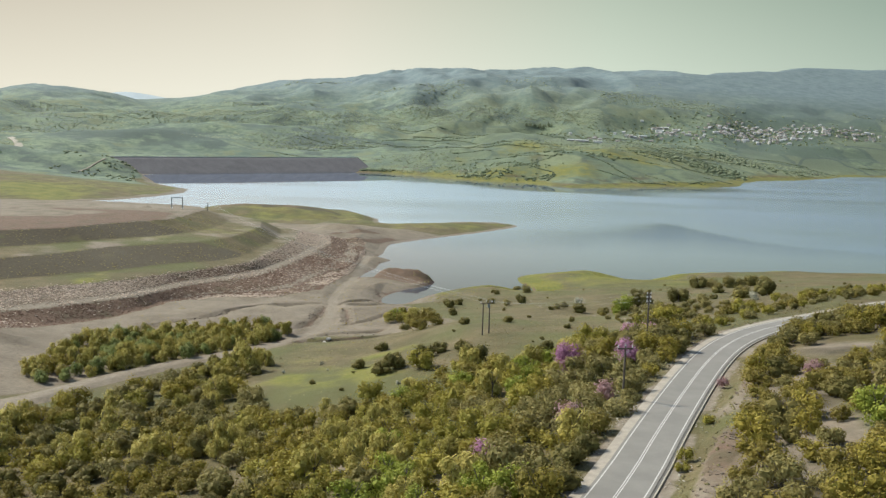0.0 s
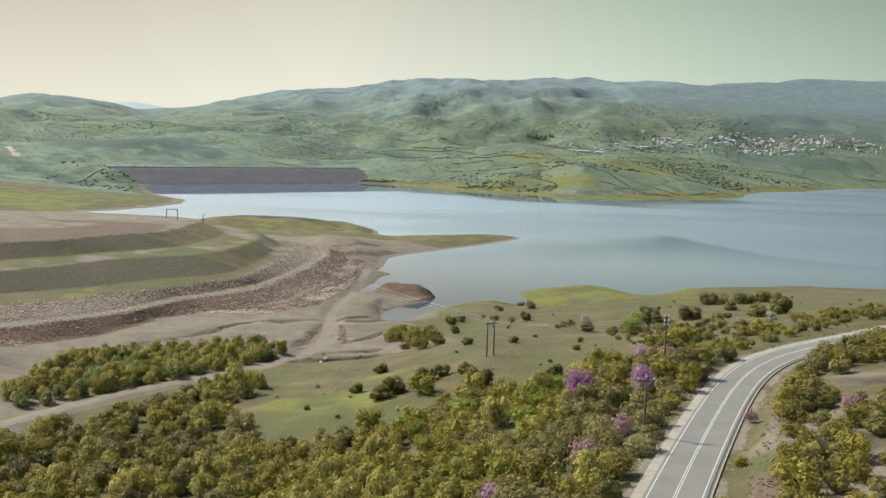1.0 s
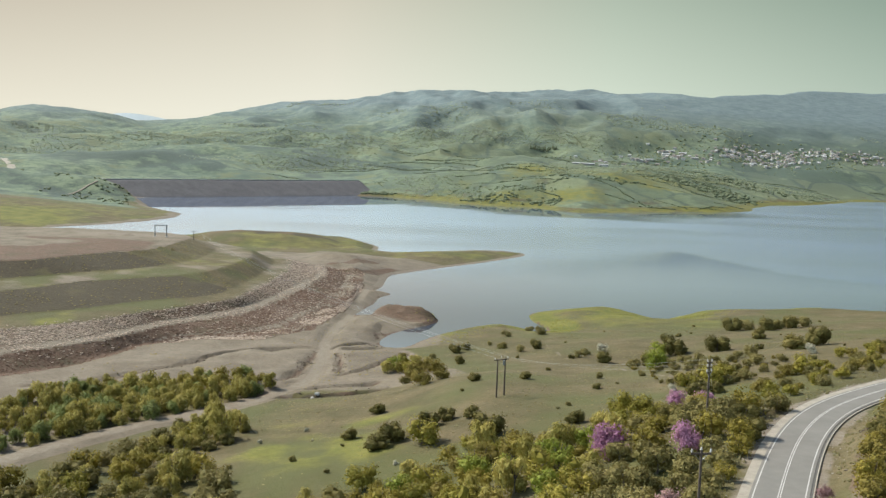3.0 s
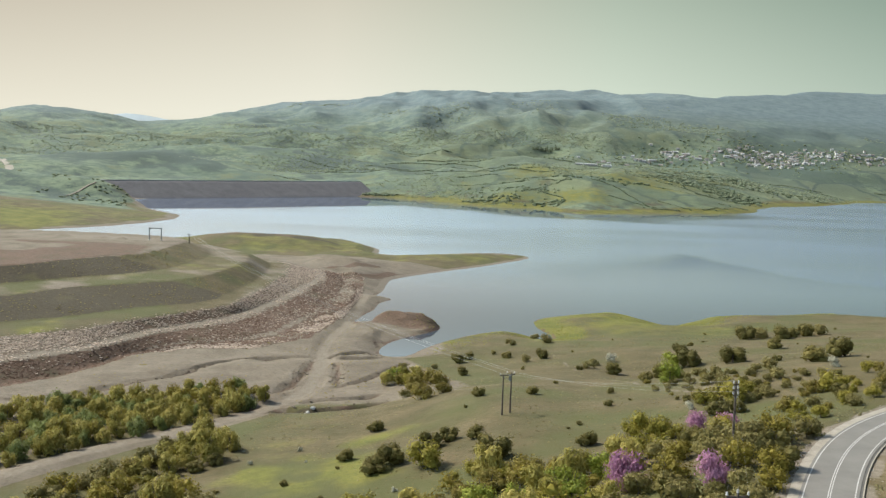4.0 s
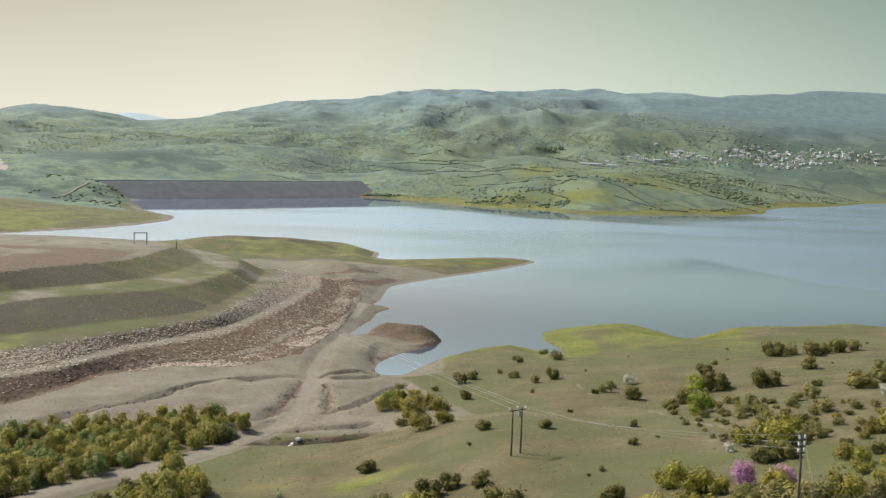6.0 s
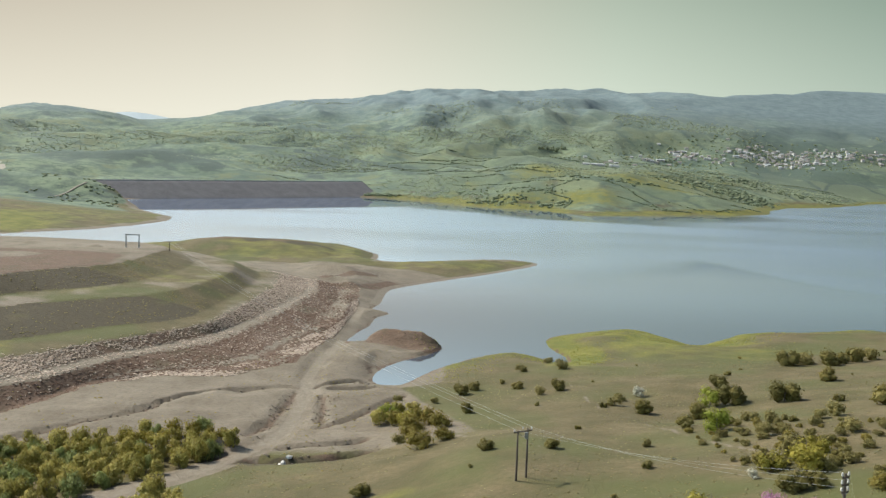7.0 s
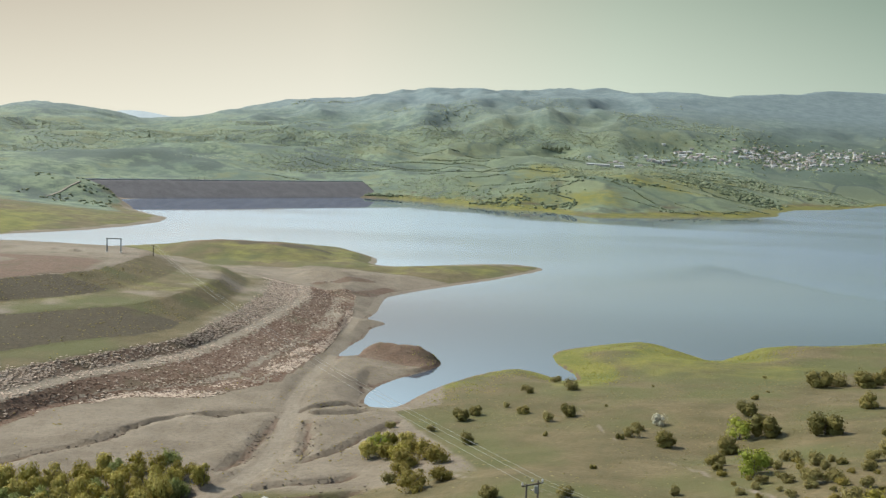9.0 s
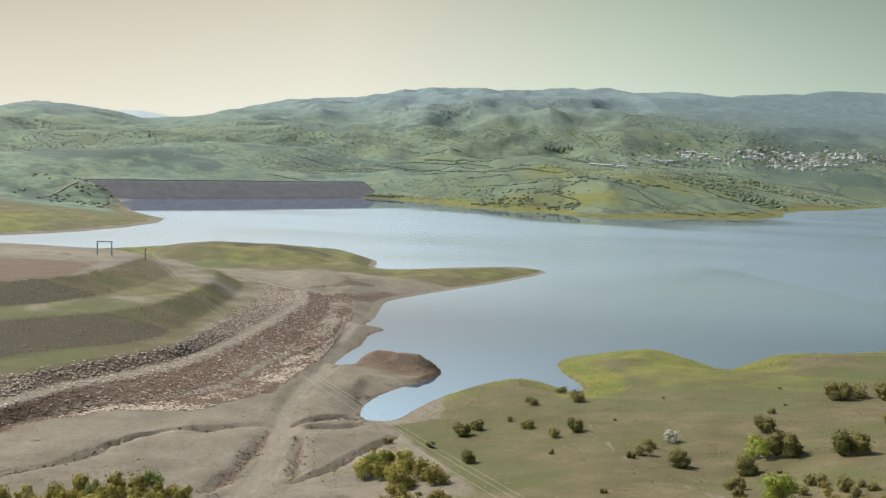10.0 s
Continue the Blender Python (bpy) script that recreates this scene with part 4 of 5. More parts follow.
# single bushes on the pasture: x, y, width
PASTURE = {
    "dark": [(18.4, 385.8, 3.4), (28.7, 378.1, 4.6), (36.9, 349, 2.1), (45.5, 343.6, 5.4), (49.3, 316.8, 4.0), (56.8, 337.5, 5.7), (68.3, 365.5, 5.6), (66.6, 345, 7.6),
             (76.7, 389.3, 2.3), (76.4, 337.7, 7.8), (100, 411, 7.2), (96.7, 368.6, 5.6), (112, 410, 7.6), (123, 420, 7.4), (117, 415, 6.0), (91.3, 316.7, 7.0), (101.3, 326.9, 7.6), (85.2, 328.1, 2.7),
             (65.2, 277.5, 3.1), (50.7, 265.4, 5.0), (49.1, 270.8, 2), (49.9, 248.9, 5.2), (53.6, 249.1, 3.9), (33.6, 273.5, 2.2), (19.3, 290.4, 2.9), (2.9, 380, 5.0),
             (6.5, 386.1, 3.6), (4.2, 351.8, 4.0), (6.9, 291.9, 3.6)],
    # the first six are added to darken the shaded hollow beside the road
    "dark ": [(14.5, 121.5, 5.4), (17.2, 126.5, 4.4), (12.2, 115, 5.6), (15.5, 117, 4.4), (19.6, 132, 4.0), (10.8, 122, 5.0), (-15.3, 278.8, 4.4), (-19.3, 254.5, 3.6), (-13, 241, 6.4), (-9.9, 245.5, 5.6), (-3.1, 252.4, 5.2), (0.5, 255.7, 4.3), (5.3, 253.9, 3.8), (8, 238.3, 6.8), (24.4, 237.7, 4.2)],
    "grey": [(21, 411.1, 3.5), (23.8, 374.4, 3.6), (33.3, 415.3, 5.0), (31.1, 433.4, 4.0), (40, 351.7, 3.9), (55.1, 294.4, 3.1), (58.5, 291.6, 4), (61.5, 290.9, 3.7),
             (106, 414, 6.4), (129, 424, 7), (53.2, 307.2, 3.8), (56.4, 309.5, 3.2), (62.1, 314.4, 3.6), (63.9, 305.6, 3.9), (76.6, 305.8, 4.6), (69.1, 296.6, 2.8), (57, 269.6, 7.0), (42.2, 358.5, 3.6), (72.8, 303.5, 3.2), (72.6, 285.8, 4.5), (62.9, 261.3, 2.9), (63.9, 251.5, 2.7), (58.3, 258.3, 3), (25.3, 255, 1.6),
             (37.3, 293.3, 2.5), (14.8, 394, 2.2), (-10.7, 322.8, 4.0), (-13.6, 373.5, 3.4), (-4, 367.8, 2.6), (10.5, 230.1, 2.1), (6.3, 259.1, 1.9)],
    "bright": [(54.5, 127, 6.5), (58, 133, 5), (52.4, 303.1, 6.2), (61.8, 347, 6.4), (-14.9, 347.9, 5.2)],
    "oak": [(31.6, 128, 2.6), (30.4, 124.6, 2.0), (38.8, 146, 2.0), (55.5, 259.5, 7.4), (51, 263, 5), (-12.5, 353, 4.6), (61.5, 272, 4.6), (74.6, 259.7, 6), (-9.6, 338.2, 6.2), (-4, 239.9, 7.6), (34.7, 234.5, 7.2), (33.1, 240.8, 4.8), (38.1, 232.9, 4.8)],
    "brown": [(-4.7, 339.5, 6), (-8.5, 333.5, 6), (-12.5, 342.5, 5.4), (-7.5, 345.5, 4.6), (-2, 333, 5.5), (-5.9, 310.3, 6.6), (-1.2, 314.6, 5.2), (-9, 327, 5)],
    "willow": [(-47.8, 266, 7.0), (-14.2, 351.5, 4.4), (-9.5, 350, 4.2), (-16.5, 345, 4)],
    "grey ": [(10.2, 131, 8.6), (6.2, 134.5, 6.2), (12.6, 127, 5.6), (13.2, 136, 5.0)],
    "white": [(47.8, 362.8, 4.6), (88.9, 298.4, 4.2), (108, 417, 3.6), (51.9, 264.7, 3.0), (47.0, 259.0, 2.6)],
    "pink": [(42.5, 234.1, 4.6), (46.4, 229.2, 4.8), (25.5, 203.4, 6.2), (35.5, 193.1, 5.4), (7.2, 140.5, 5.0)],
    "rose": [(27.4, 167.1, 4.8), (20.6, 156.0, 5.4), (15.7, 157.8, 2.8), (58.1, 160, 4), (46.5, 168.3, 2.4)],
}
for kind, spots in PASTURE.items():
    for x, y, wide in spots:
        grow(kind.strip(), x, y, wide * 0.53, group="bushes on the pasture")


def scatter(outline, gap, rng, keep, tries=9000):
    """Places in an outline, at least `gap` apart; keep() sifts arrays of places."""
    xs, ys = [p[0] for p in outline], [p[1] for p in outline]
    px = np.array([rng.uniform(min(xs), max(xs)) for _ in range(tries)])
    py = np.array([rng.uniform(min(ys), max(ys)) for _ in range(tries)])
    fit = inside(px, py, outline)
    px, py = px[fit], py[fit]
    fit = keep(px, py)
    spots, cells = [], {}
    for x, y in zip(px[fit].tolist(), py[fit].tolist()):
        i, j = int(x // gap), int(y // gap)
        if any(math.dist((x, y), q) < gap for di in (-1, 0, 1) for dj in (-1, 0, 1) for q in cells.get((i + di, j + dj), ())):
            continue
        cells.setdefault((i, j), []).append((x, y))
        spots.append((x, y))
    return spots


TAKEN = [(x, y, w) for spots in PASTURE.values() for x, y, w in spots]


def clear_of(bare, road_gap=8.0, track_gap=5.0):
    def keep(x, y):
        ok = (line_distance(x, y, ROAD)[0] > road_gap) & (line_distance(x, y, TRACK)[0] > track_gap)
        for bx, by, r in list(bare) + [(bx, by, w * 0.5 + 0.6) for bx, by, w in TAKEN]:
            ok &= np.hypot(x - bx, y - by) > r
        return ok
    return keep


def plant_area(outline, gap, kinds, sizes, bare, group, road_gap=7.0, track_gap=4.5, stretch=1.0, west=None, roadside=None):
    spots = scatter(outline, gap, RNG, clear_of(bare, road_gap, track_gap))
    if not spots:
        return
    zs = height(np.array([p[0] for p in spots]), np.array([p[1] for p in spots]))
    for (x, y), z in zip(spots, zs):
        patch = 0.5 + 0.5 * float(fractal(np.array(x), np.array(y), 26, 2))
        pick = min(0.999, max(0.0, 0.55 * RNG.random() + 0.9 * (patch - 0.28)))
        sorts = west if west and x < -32 + 14 * RNG.random() else kinds
        if roadside and x > 14 and y > 145 and line_distance(np.array([x]), np.array([y]), ROAD)[0][0] < 26:
            sorts = roadside
        grow(sorts[int(pick * len(sorts))], x, y, RNG.uniform(*sizes), float(z), group, stretch)


FOREST = [(-93, 219), (-80, 236), (-70, 252), (-62, 261), (-52, 244), (-43, 235), (-34, 213), (-20, 211), (-13, 219), (-2, 222), (5, 232), (14, 222), (20, 222),
          (30, 225), (46, 226), (58, 215), (50, 190), (36, 165), (26, 138), (17, 112), (10, 102), (-50, 134), (-90, 158), (-112, 190)]
plant_area(FOREST, 4.0, ["grey", "brown", "oak", "willow", "oak2", "bright", "oak", "dark", "oak2"], (1.8, 3.4), [(-24, 164, 5), (-12, 158, 4), (-74, 190, 5), (-58, 178, 3)], "scrub below the road", 6.6,
           roadside=["grey", "grey", "dark", "grey", "oak2", "grey", "grey"], west=["brown", "grey", "dark", "oak2", "willow", "oak", "grey"])
EAST = [(30, 100), (38, 125), (46, 150), (54, 178), (62, 200), (75, 214), (95, 228), (130, 255), (175, 262), (160, 180), (110, 110), (60, 80)]
plant_area(EAST, 3.8, ["brown", "grey", "oak2", "brown", "dark", "grey", "oak2"], (1.6, 3.3), [(68, 180, 10), (76, 190, 8), (44, 150, 4), (51, 142, 4), (42, 122, 4), (57, 161, 5), (84, 196, 5)], "scrub above the road", 10.0)
STRIP = [(-103, 258), (-106, 290), (-100, 316), (-80, 324), (-56, 338), (-45, 324), (-50, 312), (-62, 300), (-82, 272), (-96, 252)]
plant_area(STRIP, 3.7, ["tamarisk", "willow", "tamarisk", "willow", "oak2", "willow"], (1.7, 2.9), [(-80, 296, 3), (-68, 306, 2.5)], "shrubs along the track", 9, 4.0, 1.1)
CLUMP = [(-63, 256), (-46, 256), (-44, 270), (-46, 280), (-55, 290), (-60, 276)]
plant_area(CLUMP, 3.6, ["dark", "willow", "dark", "oak"], (1.6, 2.8), [], "shrubs along the track", 9, 3.2)
VERGE = [(58, 222), (68, 236), (82, 250), (98, 266), (128, 290), (150, 310), (150, 330), (120, 312), (92, 288), (74, 264), (60, 246)]
plant_area(VERGE, 4.2, ["grey", "brown", "oak", "dark", "grey"], (1.1, 2.2), [(66, 250, 4), (88, 276, 4)], "bushes on the road verge", 6.2)
VERGE_EAST = [(100, 244), (120, 258), (160, 285), (175, 285), (130, 250), (105, 236)]
plant_area(VERGE_EAST, 4.0, ["grey", "brown", "rose"], (1.0, 1.7), [], "bushes on the road verge", 6.5)
LOW_SCRUB = [(46, 309), (59, 314), (78, 298), (84, 280), (70, 262), (58, 258), (47, 268)]
plant_area(LOW_SCRUB, 3.9, ["grey", "dark", "grey", "brown", "grey"], (0.6, 1.5), [], "bushes on the pasture", 7)
MEADOW = [(-44, 236), (-36, 222), (-18, 220), (-8, 228), (-18, 246), (-30, 268), (-40, 262)]
plant_area(MEADOW, 11.0, ["grey", "white", "dark", "grey"], (0.45, 0.9), [], "small shrubs in the meadow", 9)
PASTURE_WIDE = [(-8, 300), (20, 250), (60, 245), (120, 330), (170, 420), (150, 480), (90, 440), (40, 420), (0, 400)]
plant_area(PASTURE_WIDE, 30.0, ["grey", "dark", "grey"], (0.4, 0.85), [], "bushes on the pasture", 9)
for masters in KINDS.values():
    for master in masters:
        if master.name not in PLANTED:
            for o in (*master.children_recursive, master):
                bpy.data.objects.remove(o)

# ---- the dam across the far arm ----
def box(verts, faces, a, b, wide, tall, drop=0.0):
    """A beam of rectangular section from a to b."""
    a, b = Vector(a), Vector(b)
    way = (b - a).normalized()
    side = way.cross(Vector((0, 0, 1)))
    side = side.normalized() if side.length > 1e-4 else Vector((1, 0, 0))
    up = side.cross(way)
    base = len(verts)
    for place in (a, b):
        for u, v in ((-0.5, -0.5), (0.5, -0.5), (0.5, 0.5), (-0.5, 0.5)):
            verts.append(tuple(place + side * (u * wide) + up * (v * tall)))
    faces.extend([(base + 3, base + 2, base + 1, base), (base + 4, base + 5, base + 6, base + 7)])
    for k in range(4):
        n = (k + 1) % 4
        faces.append((base + k, base + n, base + 4 + n, base + 4 + k))


def dam():
    rng = random.Random(4)
    a, b = Vector((-412, 1322, 0)), Vector((-112, 1648, 0))
    along = (b - a).normalized()
    away = Vector((-along.y, along.x, 0))
    root = tagged(new("rockfill_dam"), "long dark rockfill dam with a concrete crest", "dam")
    verts, faces = [], []
    steps, profile = 90, [(-10, -7)] + [(k * 3.9, k * 2.1) for k in range(0, 10)] + [(39.5, 20.6), (48, 20.6), (90, 0)]
    for i in range(steps + 1):
        for j, (off, z) in enumerate(profile):
            rough = 0.2 if 0 < j < 10 else 0.0
            p = a + along * ((b - a).length * i / steps) + away * (off + rng.uniform(-rough, rough))
            verts.append((p.x, p.y, z + rng.uniform(-rough, rough) * 0.5))
    n = len(profile)
    for i in range(steps):
        for j in range(n - 1):
            q = i * n + j
            faces.append((q, q + n, q + n + 1, q + 1))
    faces.append(tuple(range(n)))
    faces.append(tuple(steps * n + j for j in reversed(range(n))))
    part("rock_face", verts, faces, M["dam_rock"], root, "dark grey rockfill slope", True)
    verts, faces = [], []
    box(verts, faces, a + away * 40 + Vector((0, 0, 20.8)), b + away * 40 + Vector((0, 0, 20.9)), 1.2, 1.3)
    part("parapet", verts, faces, M["concrete"], root, "pale concrete parapet wall")
    for share in (0.12, 0.16, 0.34, 0.36, 0.37, 0.39, 0.42, 0.62, 0.88):
        p = a + along * ((b - a).length * share) + away * 43 + Vector((0, 0, 20.6))
        verts, faces = [], []
        stem(verts, faces, p, p + Vector((0, 0, rng.uniform(2.6, 4.2))), 0.35, 0.25)
        part("lamp_post", verts, faces, M["pole"], root)


dam()


# ---- power line ----
def ring_stack(verts, faces, centre, rings, sides=8):
    """A turned shape: (height, radius) rings about an upright axis."""
    base = len(verts)
    for z, r in rings:
        for k in range(sides):
            t = 2 * math.pi * k / sides
            verts.append((centre[0] + r * math.cos(t), centre[1] + r * math.sin(t), centre[2] + z))
    for i in range(len(rings) - 1):
        for k in range(sides):
            n = (k + 1) % sides
            faces.append((base + i * sides + k, base + i * sides + n, base + (i + 1) * sides + n, base + (i + 1) * sides + k))
    faces.append(tuple(base + (len(rings) - 1) * sides + k for k in range(sides)))


def add_post(root, x, y, z, tall, thick=0.17, name="pole"):
    verts, faces = [], []
    ring_stack(verts, faces, (x, y, z), [(-1.0, thick * 1.15), (0, thick * 1.15), (tall * 0.5, thick), (tall, thick * 0.75), (tall + 0.05, thick * 0.4)])
    return part(name, verts, faces, M["pole"], root, smooth=True)


def add_insulator(root, x, y, z):
    verts, faces = [], []
    ring_stack(verts, faces, (x, y, z), [(0, 0.05), (0.1, 0.05), (0.1, 0.16), (0.2, 0.10), (0.22, 0.15), (0.32, 0.09), (0.34, 0.13), (0.45, 0.05)])
    part("insulator", verts, faces, M["ceramic"], root, "pale ceramic insulator")


def crossarm(root, x, y, z, heading, half, heads=(-1, 0, 1), lift=0.12):
    """An arm across the pole, with its insulators; returns where the wires hang."""
    dx, dy = math.cos(heading), math.sin(heading)
    verts, faces = [], []
    box(verts, faces, (x - dx * half, y - dy * half, z), (x + dx * half, y + dy * half, z), 0.16, 0.2)
    arm = part("crossarm", verts, faces, M["pole"], root)
    for s in (-1, 1):
        verts, faces = [], []
        box(verts, faces, (x + dx * half * 0.7 * s, y + dy * half * 0.7 * s, z), (x, y, z - 0.9), 0.06, 0.06)
        part("brace", verts, faces, M["steel"], arm)
    tips = []
    for s in heads:
        px, py = x + dx * half * 0.94 * s, y + dy * half * 0.94 * s
        zz = z + (lift if s else 0.35)
        add_insulator(arm, px, py, zz)
        tips.append((px, py, zz + 0.45))
    return tips


LINE_TURN = math.atan2(-0.43, 0.9)
# twin-pole support on the pasture
twin = tagged(new("twin_pole_support"), "twin wooden power poles joined by a crossarm", "utility pole", "power line supports")
zt = ground_z(12, 269)
add_post(twin, 11.2, 268.2, zt, 8.2)
add_post(twin, 12.9, 269.4, zt, 8.4)
twin_tips = crossarm(twin, 12.05, 268.8, zt + 8.0, math.atan2(1.2, 1.7), 1.9)
verts, faces = [], []
box(verts, faces, (12.6, 268.6, zt + 6.9), (12.6, 268.6, zt + 7.9), 0.5, 0.5)
part("switch_box", verts, faces, M["steel"], twin, "small grey switch box")
# single poles by the road
slim = tagged(new("power_pole"), "tall wooden power pole with stacked pale insulators", "utility pole", "power line supports")
zp = ground_z(41.5, 207.3)
add_post(slim, 41.5, 207.3, zp, 36.3 - zp)
slim_tips = []
for k, z in enumerate((35.9, 35.1, 34.3)):
    slim_tips += crossarm(slim, 41.5, 207.3, z, 0.5, 0.5, (-1, 1))
plain_pole = tagged(new("power_pole"), "tall dark wooden power pole with a plain crossarm beside the road", "utility pole", "power line supports")
zq = ground_z(28.9, 159)
add_post(plain_pole, 28.9, 159, zq, 35.1 - zq)
plain_tips = crossarm(plain_pole, 28.9, 159, 34.7, 0.15, 1.2)
far_post = tagged(new("power_pole"), "small distant wooden pole on the spoil bank", "utility pole", "power line supports")
zf = ground_z(-127, 566)
add_post(far_post, -127, 566, zf, 4.5, 0.2)
far_tips = crossarm(far_post, -127, 566, zf + 4.3, 0.3, 1.2)


def cable(a, b, sag, owner, thick=1.0):
    a, b = Vector(a), Vector(b)
    verts, faces, n = [], [], 24
    side = (b - a).cross(Vector((0, 0, 1))).normalized() * 0.014 * thick
    for k in range(n + 1):
        t = k / n
        p = a.lerp(b, t) - Vector((0, 0, sag * 4 * t * (1 - t)))
        verts += [tuple(p - side), tuple(p + side), tuple(p + Vector((0, 0, 0.035 * thick)))]
        if k:
            q, r = 3 * (k - 1), 3 * k
            faces += [(q, r, r + 1, q + 1), (q + 1, r + 1, r + 2, q + 2), (q + 2, r + 2, r, q)]
    part("wire", verts, faces, M["wire"], owner, "thin pale power wire")


for k in range(3):
    cable(twin_tips[k], far_tips[k], 4.0, twin)
    cable(slim_tips[2 * k], twin_tips[k], 1.2, slim, 0.55)
    cable(plain_tips[k], slim_tips[2 * k + 1], 0.6, plain_pole, 0.35)

# ---- the steel portal on the spoil bank ----
portal = tagged(new("portal_frame"), "tall grey steel goalpost-shaped portal frame on bare ground", "frame")
gz = min(ground_z(-145.2, 562), ground_z(-139.6, 562.6))
for x, y in ((-145.2, 562.0), (-139.6, 562.6)):
    verts, faces = [], []
    box(verts, faces, (x, y, gz - 0.5), (x, y, gz + 5.6), 0.42, 0.42)
    post = part("post", verts, faces, M["steel"], portal)
    verts, faces = [], []
    box(verts, faces, (x, y, gz - 0.3), (x, y, gz + 0.35), 0.9, 0.9)
    part("foot", verts, faces, M["concrete"], post, "pale concrete footing")
verts, faces = [], []
box(verts, faces, (-145.6, 561.96, gz + 5.7), (-139.2, 562.64, gz + 5.7), 0.42, 0.42)
part("beam", verts, faces, M["steel"], portal)


# ---- stones and low growth ----
def tuft(verts, faces, centre, radius, rng, squash):
    """A rough clump of eight faces, for woods kilometres away."""
    base = len(verts)
    for v in ((1, 0, 0), (0, 1, 0), (-1, 0, 0), (0, -1, 0), (0, 0, 1), (0, 0, -1)):
        r = radius * rng.uniform(0.7, 1.25)
        verts.append((centre[0] + v[0] * r, centre[1] + v[1] * r, centre[2] + v[2] * r * squash))
    faces.extend([tuple(base + i for i in f) for f in ((0, 1, 4), (1, 2, 4), (2, 3, 4), (3, 0, 4), (1, 0, 5), (2, 1, 5), (3, 2, 5), (0, 3, 5))])


def block(verts, faces, x, y, z, size, rng):
    base = len(verts)
    turn = rng.uniform(0, 3.14)
    c, s = math.cos(turn), math.sin(turn)
    sx, sy, sz = size * rng.uniform(0.7, 1.4), size * rng.uniform(0.6, 1.2), size * rng.uniform(0.2, 0.5)
    for k in range(8):
        u, v, w = (k & 1) - 0.5, (k >> 1 & 1) - 0.5, (k >> 2) - 0.4
        u, v, w = u * sx * rng.uniform(0.7, 1.2), v * sy * rng.uniform(0.7, 1.2), w * sz * rng.uniform(0.7, 1.2)
        verts.append((x + u * c - v * s, y + u * s + v * c, z + w))
    for f in ((0, 2, 3, 1), (4, 5, 7, 6), (0, 1, 5, 4), (1, 3, 7, 5), (3, 2, 6, 7), (2, 0, 4, 6)):
        faces.append(tuple(base + i for i in f))


def stone_field(name, label, mat, count, chance, sizes, seed):
    """Stones strewn over the bank; chance(x, y, z) says how thickly."""
    rng, draw = random.Random(seed), np.random.RandomState(seed)
    xs, ys = draw.uniform(-175, -38, count), draw.uniform(300, 600, count)
    rough = bank_height(xs, ys)
    some = (rough > 1.05) & (rough < 9.4)
    xs, ys = xs[some], ys[some]
    zs = height(xs, ys)
    ok = draw.rand(len(xs)) < chance(xs, ys, zs)
    verts, faces = [], []
    for x, y, z in zip(xs[ok], ys[ok], zs[ok]):
        block(verts, faces, float(x), float(y), float(z), rng.uniform(*sizes), rng)
    tagged(mesh_object(name, verts, faces, mat), label, "stones", kind="stuff")


between = lambda z, a, b, soft=0.4: step(a - soft, a + soft, z) * step(b + soft, b - soft, z)
patchy = lambda x, y, size: fractal(x, y, size, 3)
stone_field("riprap_stones", "pale and pinkish broken riprap stones on the bank", M["stone"], 180000,
            lambda x, y, z: np.clip(between(z, 6.4, 9.0) * (0.58 + 0.45 * patchy(x, y, 20)) + 0.5 * between(z, 5.6, 6.3, 0.2) * (0.3 + patchy(x, y, 10)) + between(z, 1.3, 2.5, 0.25) * step(-98, -84, x) * (1.0 + 0.6 * patchy(x, y, 25))
                                    + 0.05 * between(z, 3.0, 5.6) + 0.1 * between(z, 3.0, 4.4) * step(0.15, 0.35, patchy(x, y, 14)), 0, 1), (0.3, 0.72), 5)
stone_field("rubble_stones", "dark red-brown rubble stones on the bank slope", M["dark_stone"], 130000,
            lambda x, y, z: np.clip((0.55 + 0.9 * patchy(x, y, 15)) * between(z, 1.2, 5.6), 0, 1), (0.22, 0.5), 6)


def small_growth(name, label, mat, count, area, chance, sizes, seed, squash=0.7):
    """Tufts too many to count, strewn over an area (x, x, y, y)."""
    rng, draw = random.Random(seed), np.random.RandomState(seed)
    xs, ys = draw.uniform(area[0], area[1], count), draw.uniform(area[2], area[3], count)
    ok = draw.rand(count) < chance(xs, ys)
    xs, ys = xs[ok], ys[ok]
    zs = height(xs, ys)
    verts, faces = [], []
    for x, y, z in zip(xs.tolist(), ys.tolist(), zs.tolist()):
        if z > 0.4:
            r = rng.uniform(*sizes)
            tuft(verts, faces, (x, y, z + 0.15 * r), r, rng, squash)
    tagged(mesh_object(name, verts, faces, M[mat]), label, "grass", kind="stuff")


def on_faces(x, y):
    level = np.where(inside(x, y, BANK[0][1]), bank_height(x, y), 0)
    return np.clip((((level > 10.2) & (level < 15)) | ((level > 16.3) & (level < 21))) * (0.5 + 1.1 * fractal(x, y, 9, 3)) * (y < 545), 0, 1)


